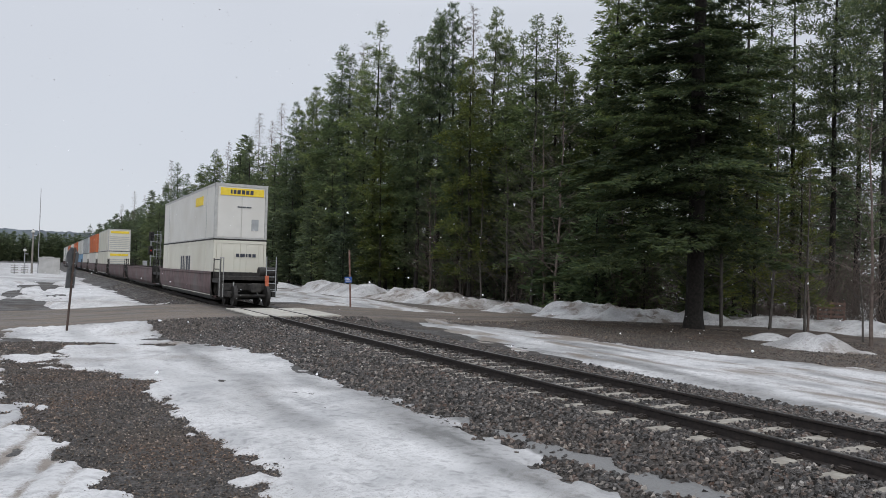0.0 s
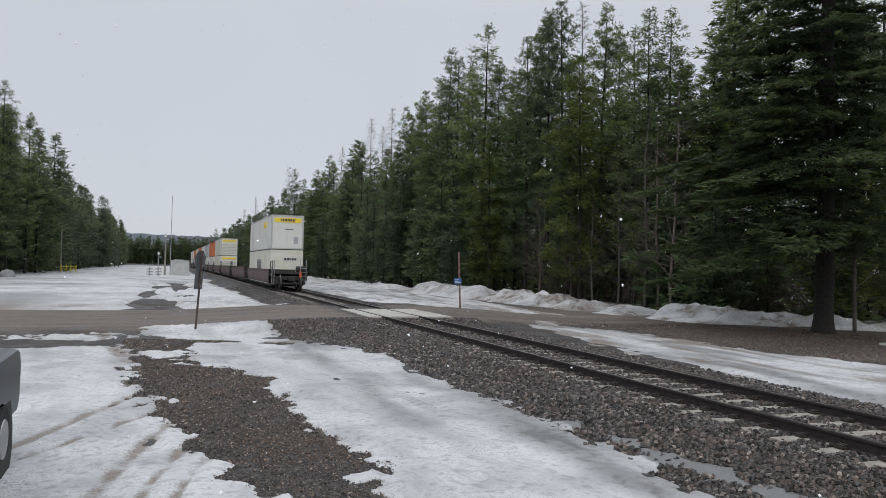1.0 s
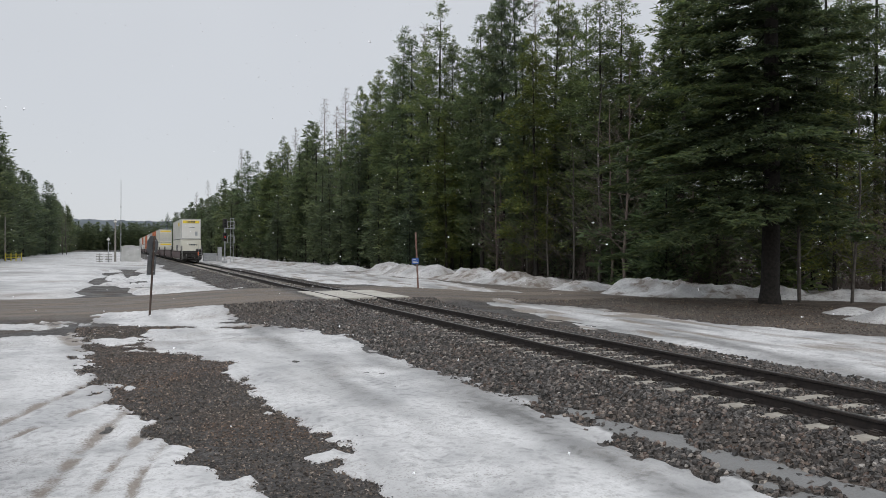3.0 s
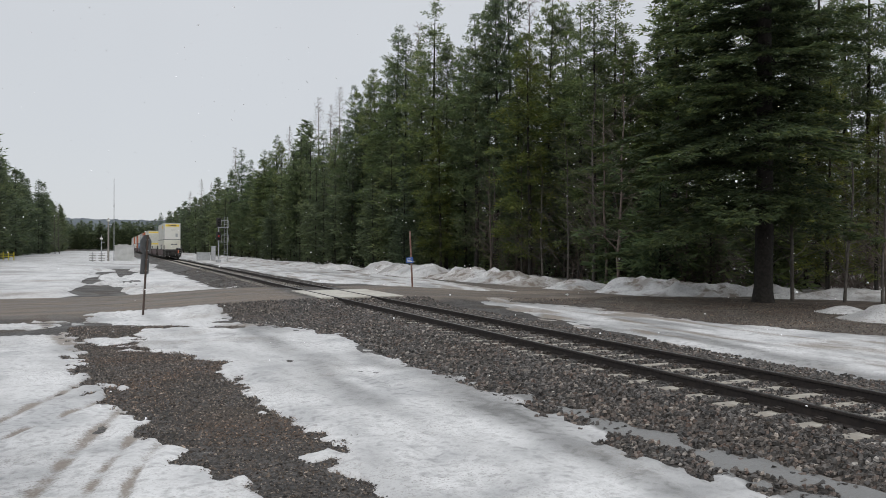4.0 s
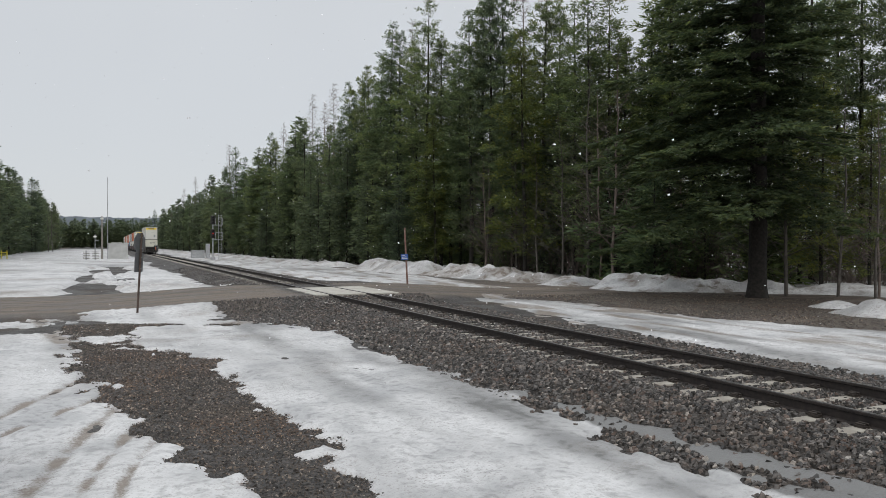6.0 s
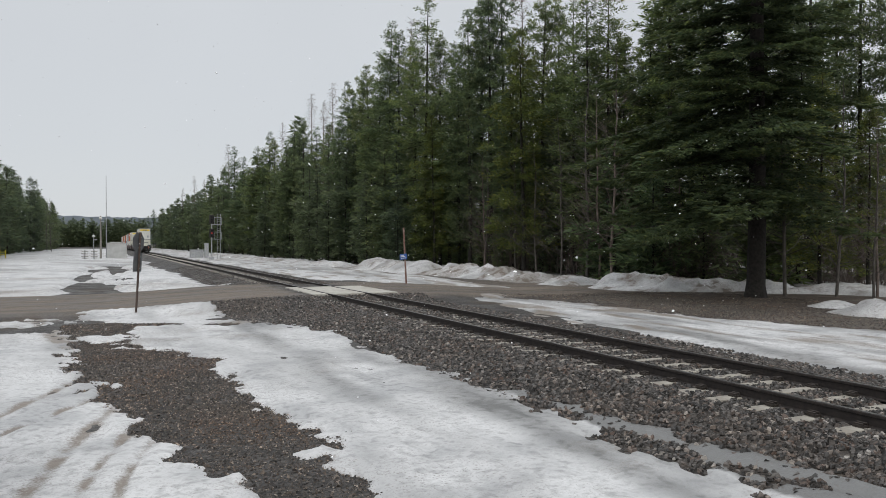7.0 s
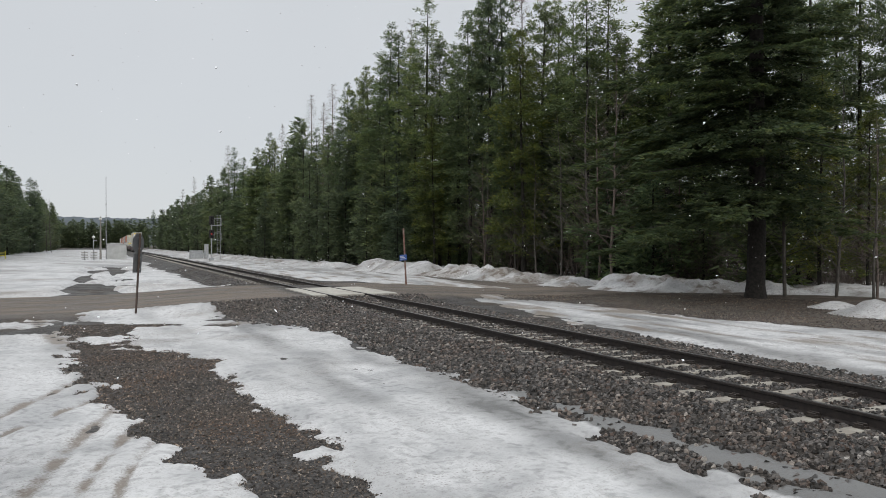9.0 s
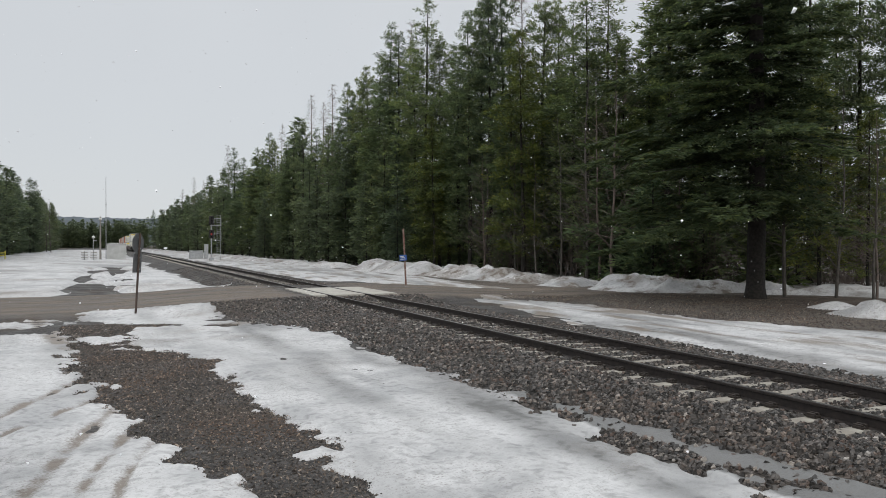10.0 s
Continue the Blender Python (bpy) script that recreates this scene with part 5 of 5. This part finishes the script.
LOADS = [("cream", "white"), None, None, ("cream", "cream"), ("white", "orange"), ("white", "grey"), ("blue", "white"), ("orange", "orange"), ("white", "white"), ("white", "orange"), ("grey", "white"), ("white", "white")]
PLAIN = {"cream": "cream white freight container with grey frame", "white": "white freight container with grey frame", "orange": "faded orange freight container", "blue": "pale blue freight container", "grey": "light grey freight container"}
ROLLING = []   # thing, offset along the train, height
rear_car = well_car(True)
mid_car = well_car(False)
for k, load in enumerate(LOADS):
    car = rear_car if k == 0 else mid_car if k == 1 else copy_thing(mid_car, Matrix())
    ROLLING.append((car, PITCH * k, 0.0))
    for tier, colour in enumerate(load or ()):
        b = container(colour, tier == 1 and colour in ("white", "cream"), colour in ("orange", "blue", "grey"))
        label = PLAIN[colour] + (" stacked on top" if tier else " in a well car")
        if k == 0 and tier == 1:
            label = "white freight container with a yellow name panel"
            panel = part("name_panel", boxed(-1.03, 1.06, -0.03, 0.01, 2.17, 2.53), M["yellow"], b, "yellow name panel with dark bars")
            bars(panel, "lettering", "ink", -0.56, 2.25, (0.09, 0.13, 0.16, 0.16, 0.16, 0.15), 0.2)
            side = part("name_panel", boxed(-1.275, -1.245, 3.0, 5.0, 1.85, 2.3), M["yellow"], b, "yellow name panel")
            bars(b, "number", "ink", -0.2, 1.6, (0.1, 0.1, 0.1, 0.06, 0.1, 0.1), 0.06, gap=0.02)
            part("vent_plate", boxed(0.5, 0.84, -0.02, 0.01, 0.5, 1.05), M["grey"], b, "grey document plate")
        elif k == 0:
            bars(b, "lettering", "ink", -0.2, 1.95, (0.15, 0.22, 0.08, 0.14, 0.16), 0.16)
            side_bars(b, "lettering", "ink", 6.2, 1.15, (0.5, 0.6, 0.2, 0.4, 0.45), 0.85, gap=0.22)
            label = "cream white freight container with dark side lettering"
        elif k == 3:
            part("name_panel", boxed(-1.0, 1.05, -0.03, 0.01, 2.22, 2.5), M["yellow"], b, "yellow name panel")
            bm = bmesh.new()
            for j in range(7):
                box(bm, -1.1, 1.1, -0.03, 0.01, 0.35 + 0.23 * j, 0.45 + 0.23 * j)
            part("door_slats", bm, M["frame"], b, "grey bars across the doors")
        tagged(b, label, "container", "containers of the train")
        ROLLING.append((b, PITCH * k, 0.305 + 2.748 * tier))


# ---- lineside things ----
def signal_mast(x, y):
    s = empty("railway_signal", pose(x, y, float(ground_z(x, y))), "two-headed railway signal on a grey mast, red light lit", "railway signal")
    part("mast", rod(bmesh.new(), (0, 0, 0), (0, 0, 6.0), 0.085, seg=10), M["steel"], s)
    part("base", boxed(-0.3, 0.3, -0.3, 0.3, -0.2, 0.5, bevel=0.03), M["steel"], s)
    bm = bmesh.new()
    for dx in (0.75, 1.2):
        rod(bm, (dx, 0, 0.2), (dx, 0, 6.4), 0.03, seg=6)
    for k in range(20):
        rod(bm, (0.75, 0, 0.4 + 0.31 * k), (1.2, 0, 0.4 + 0.31 * k), 0.018, seg=5)
    part("ladder", bm, M["steel"], s)
    for z in (4.9, 2.9):
        bm = boxed(-0.1, 1.3, -0.5, 0.5, z, z + 0.05)
        for dx, dy in ((1.25, -0.45), (1.25, 0.45), (0.3, -0.45)):
            rod(bm, (dx, dy, z), (dx, dy, z + 1.0), 0.025, seg=6)
        rod(bm, (0.3, -0.45, z + 1.0), (1.25, -0.45, z + 1.0), 0.025, seg=6)
        rod(bm, (1.25, -0.45, z + 1.0), (1.25, 0.45, z + 1.0), 0.025, seg=6)
        part("platform", bm, M["steel"], s, "grey service platform with rails")
    for z, lit in ((5.6, False), (3.7, True)):
        head = part("signal_head", boxed(-0.32, 0.32, -0.2, 0.02, z - 0.55, z + 0.65, bevel=0.08), M["black"], s, "black signal head")
        for k, dz in enumerate((0.4, 0.05, -0.3)):
            part("lens", rod(bmesh.new(), (0, -0.24, z + dz), (0, -0.19, z + dz), 0.11, seg=14), M["redlens"] if lit and k == 1 else M["glass"], head)
            bm = rod(bmesh.new(), (0, -0.45, z + dz + 0.03), (0, -0.2, z + dz + 0.03), 0.13, 0.14, seg=14)
            for f in [f for f in bm.faces if len(f.verts) > 6]:
                bm.faces.remove(f)
            for v in [v for v in bm.verts if v.co.z < z + dz - 0.05]:
                bm.verts.remove(v)
            part("hood", bm, M["black"], head)
    return s


signal_mast(13.2, 106.0)


def cabinet(x, y, w, d, h, mat, label):
    c = empty("equipment_cabinet", pose(x, y, float(ground_z(x, y))), label, "cabinet", "lineside cabinets")
    part("body", boxed(-w / 2, w / 2, -d / 2, d / 2, 0, h, bevel=0.02), M[mat], c)
    part("lid", boxed(-w / 2 - 0.06, w / 2 + 0.06, -d / 2 - 0.06, d / 2 + 0.06, h, h + 0.07, bevel=0.015), M["steel"], c)
    part("door", boxed(-w / 2 + 0.08, w / 2 - 0.08, -d / 2 - 0.02, -d / 2, 0.12, h - 0.1), M[mat], c)
    return c


cabinet(13.0, 123.0, 2.0, 1.0, 1.3, "steel", "low grey equipment case beside the signal")
cabinet(14.4, 122.0, 0.6, 0.6, 2.3, "steel", "tall narrow grey relay cabinet beside the track")


def hut(x, y):
    h = empty("signal_hut", pose(x, y, float(ground_z(x, y))), "windowless pale grey metal equipment hut", "hut")
    bm = boxed(-1.45, 1.45, 0, 2.6, 0.1, 2.55)
    part("wall", bm, M["hut"], h)
    for k in range(11):
        part("seam", boxed(-1.4 + 0.28 * k, -1.38 + 0.28 * k, -0.015, 0.0, 0.1, 2.5), M["hut"], h)
    bm = boxed(-1.55, 1.55, -0.1, 2.7, 2.55, 2.68, bevel=0.02)
    box(bm, -1.0, 0.6, 0.4, 1.8, 2.68, 2.8)
    part("roof", bm, M["frame"], h)
    part("plinth", boxed(-1.4, 1.4, 0.05, 2.55, -0.2, 0.1), M["panel"], h)
    part("door", boxed(1.45, 1.48, 0.5, 1.4, 0.15, 2.2), M["hut"], h)
    return h


hut(1.5, 131.0)


def pole(name, x, y, h, r, mat, label, category, lamp=False):
    p = empty(name, pose(x, y, float(ground_z(x, y))), label, category)
    part("shaft", rod(bmesh.new(), (0, 0, -0.2), (0, 0, h), r, r * 0.55, seg=9), M[mat], p)
    if lamp:
        bm = bmesh.new()
        bmesh.ops.create_uvsphere(bm, u_segments=12, v_segments=8, radius=0.26, matrix=pose(0, 0, h - 0.4) @ Matrix.Diagonal((1, 1, 0.75, 1)))
        part("dome", bm, M["white"], p, "white dome antenna", smooth=True)
        part("bracket", boxed(-0.05, 0.5, -0.05, 0.05, h - 1.0, h - 0.9), M["steel"], p)
    return p


mast = pole("radio_mast", -0.05, 133.0, 13.6, 0.07, "steel", "tall thin grey radio mast", "mast")
for z in (4.5, 9.0):
    part("joint", rod(bmesh.new(), (0, 0, z), (0, 0, z + 0.25), 0.09, seg=9), M["steel"], mast)
pole("utility_pole", -0.85, 127.5, 6.9, 0.17, "wood", "grey timber pole with a white dome near its top", "pole", lamp=True)
pole("utility_pole", -1.9, 131.0, 4.1, 0.09, "steel", "short grey pole with a white dome on top", "pole", lamp=True)
post = pole("utility_pole", -17.5, 140.0, 8.2, 0.16, "wood", "weathered timber pole in front of the far trees", "pole")


def stacked_ties(x, y):
    s = empty("pile_of_timber", pose(x, y, float(ground_z(x, y)) + 0.1, 0, 0, 12), "stacked old timbers lying in the snow", "timber pile")
    for k in range(6):
        part("timber", boxed(-0.45 + 0.05 * (k % 2), 0.45, -0.14, 0.14, 0.02 + 0.24 * k, 0.1 + 0.24 * k, bevel=0.02), M["wood"], s)
    part("upright", boxed(-0.07, 0.07, -0.1, 0.1, -0.1, 1.5), M["steel"], s)


stacked_ties(-1.7, 120.0)
stacked_ties(-2.9, 119.0)


def pipe_gate(x, y):
    g = empty("pipe_barrier", pose(x, y, float(ground_z(x, y))), "yellow steel pipe barrier in the snow", "barrier")
    for k in range(4):
        part("bollard", rod(bmesh.new(), (0.75 * k, 0.3 * (k % 2), -0.1), (0.75 * k, 0.3 * (k % 2), 1.5), 0.08, seg=9), M["yellowpipe"], g)
    for z in (0.75, 1.15):
        part("bar", rod(bmesh.new(), (0, 0.0, z), (2.25, 0.3, z), 0.055, seg=8), M["yellowpipe"], g)


pipe_gate(-17.2, 138.0)


def road_sign(x, y):
    """Eight-sided sign seen from behind, with a plate under it, on a leaning post."""
    s = empty("road_sign", pose(x, y, float(ground_z(x, y)), 0, 3.2, 0), "octagonal road sign and plate seen from behind on leaning post", "road sign")
    part("post", rod(bmesh.new(), (0, 0, -0.3), (0, 0, 2.72), 0.035, seg=8), M["post"], s)
    turn = pose(0, 0, 0, 0, 0, 57)
    bm = bmesh.new()
    bmesh.ops.create_cone(bm, cap_ends=True, segments=8, radius1=0.36, radius2=0.36, depth=0.012, matrix=turn @ pose(0, 0.06, 2.38, 90, 22.5, 0))
    part("octagon", bm, M["signback"], s, "grey back of an octagonal sign")
    bm = boxed(-0.25, 0.25, 0.045, 0.057, 1.4, 2.04)
    bm.transform(turn)
    part("plate", bm, M["signback"], s, "grey back of a rectangular plate")
    for z in (1.52, 1.9, 2.2, 2.56):
        part("bolt", rod(bmesh.new(), turn @ Vector((0, -0.05, z)), turn @ Vector((0, 0.07, z)), 0.015, seg=6), M["steel"], s)
    return s


road_sign(0.88, 26.6)


def marker_post(x, y):
    s = empty("marker_post", pose(x, y, float(ground_z(x, y)), 0, -3.0, 0), "faded red marker post with a small blue sign", "marker post")
    part("post", boxed(-0.045, 0.045, -0.02, 0.02, -0.3, 2.95, bevel=0.008), M["redpost"], s)
    plate = part("sign_plate", boxed(-0.3, 0.1, -0.045, -0.03, 1.28, 1.58), M["bluesign"], s, "small blue sign with pale bars")
    bm = bmesh.new()
    for k in range(3):
        box(bm, -0.26, 0.05 - 0.06 * k, -0.05, -0.044, 1.34 + 0.075 * k, 1.37 + 0.075 * k)
    part("lettering", bm, M["white"], plate)
    return s


marker_post(14.3, 36.0)


def pallet(x, y):
    s = empty("timber_pallet", pose(x, y, float(ground_z(x, y)) - 0.05, 0, 0, -50), "reddish timber pallet standing upright in the snow", "pallet")
    for k in range(5):
        part("slat", boxed(-0.65, 0.65, -0.03, 0.0, 0.1 + 0.22 * k, 0.23 + 0.22 * k), M["redwood"], s)
    for e in (-0.6, 0.0, 0.6):
        part("bearer", boxed(e - 0.04, e + 0.04, 0.0, 0.1, -0.1, 1.2), M["redwood"], s)


pallet(35.6, 23.6)


def pickup(x, y):
    """Parked pickup, tail towards +y; its bed corner and rear wheel show."""
    t = empty("pickup_truck", pose(x, y, float(ground_z(x, y)) + 0.06), "dark grey pickup truck parked on the snow", "truck")
    bm = bmesh.new()
    side = [(-5.4, 0.5), (-5.4, 1.0), (-4.9, 1.12), (-3.9, 1.15), (-2.0, 1.2), (0.32, 1.27), (0.47, 1.22), (0.55, 1.05), (0.52, 0.62), (0.4, 0.5)]
    rings = [[bm.verts.new((xx, yy, zz)) for yy, zz in side] for xx in (-1.95, -1.88, -0.07, 0.0)]
    for v in rings[0] + rings[3]:
        v.co.z = 0.95 + (v.co.z - 0.95) * 0.94
        v.co.y = -2.4 + (v.co.y + 2.4) * 0.985
    for a, b in zip(rings, rings[1:]):
        for k in range(len(side)):
            bm.faces.new((a[k], a[(k + 1) % len(side)], b[(k + 1) % len(side)], b[k]))
    bm.faces.new(rings[0])
    bm.faces.new(rings[-1])
    part("body", bm, M["truck"], t)
    bm = boxed(-1.85, -0.1, -3.6, -2.0, 1.15, 1.85, bevel=0.12)
    cab = part("cab", bm, M["truck"], t)
    part("window", boxed(-0.1, -0.085, -3.35, -2.2, 1.35, 1.75), M["glass"], cab)
    part("bed_floor", boxed(-1.75, -0.2, -1.9, 0.3, 1.15, 1.2), M["black"], t)
    for xx in (-1.72, -0.22):
        for yy in (-4.4, -0.55):
            s = 1 if xx > -1 else -1
            arch = part("wheel_arch", rod(bmesh.new(), (xx - 0.13, yy, 0.42), (xx + 0.2 * s + (0.035 if s > 0 else 0.0), yy, 0.44), 0.57, seg=26), M["black"], t)
            wheel = part("wheel", rod(bmesh.new(), (xx, yy, 0.37), (xx + s * 0.06, yy, 0.37), 0.3, seg=20), M["black"], t)
            bm = bmesh.new()
            rod(bm, (xx - 0.02 * s, yy, 0.37), (xx + s * 0.25, yy, 0.37), 0.385, seg=30)
            bmesh.ops.bevel(bm, geom=[e for e in bm.edges if abs(e.verts[0].co.x - e.verts[1].co.x) < 1e-4], offset=0.03, segments=2, affect="EDGES")
            part("tyre", bm, M["tyre"], wheel)
            part("rim", rod(bmesh.new(), (xx + s * 0.2, yy, 0.37), (xx + s * 0.262, yy, 0.37), 0.25, 0.21, seg=24), M["rim"], wheel)
    part("bumper", boxed(-1.9, -0.05, 0.5, 0.66, 0.48, 0.66, bevel=0.03), M["rim"], t, "dull chrome bumper")
    return t


pickup(-1.66, 9.85)


def boulder(x, y, r):
    bm = bmesh.new()
    bmesh.ops.create_icosphere(bm, subdivisions=3, radius=r)
    for v in bm.verts:
        v.co *= 1 + 0.25 * noise.noise(v.co * 1.6)
        v.co.z *= 0.85
    b = part("boulder", bm, M["rock"], None, smooth=True, at=pose(x, y, float(ground_z(x, y)) + r * 0.4))
    tagged(b, "pale rounded boulder half sunk in the snow", "boulder")


boulder(-17.3, 96.0, 0.85)


# ---- falling snow: loose swarms of flakes that drift down together ----
def flakes(seed, n, x0, x1, y0, y1, z0, z1):
    r = np.random.default_rng(seed)
    me = stones("snowflakes", r.uniform(x0, x1, n), r.uniform(y0, y1, n), r.uniform(z0, z1, n), r.uniform(0.011, 0.027, n), M["flake"], seed)
    return tagged(part("snowflakes", me, None), "sparse wet snowflakes drifting down", "snowflakes", kind="stuff")


SWARMS = [(flakes(k, 900, -12, 26, 5, 45, -0.5, 24), dx, dy, v) for k, (dx, dy, v) in enumerate([(-0.5, -0.2, 1.1), (-0.8, 0.1, 1.3), (-0.3, -0.4, 0.9)])]


def train_y(t):
    return 36.2 + 22.6 * t + 0.03 * t * t


def motions():
    times = [0.0, 1.0, 2.0, 3.0, 4.0, 5.0, 6.0, 7.0, 8.0, 9.0, 10.0]
    for thing, off, z in ROLLING:
        walk(thing, [(t, pose(TX, train_y(t) + off, z)) for t in times])
    for swarm, dx, dy, v in SWARMS:
        walk(swarm, [(t, pose(dx * (t - 5), dy * (t - 5), -v * t)) for t in (0.0, 5.0, 10.0)])


motions()
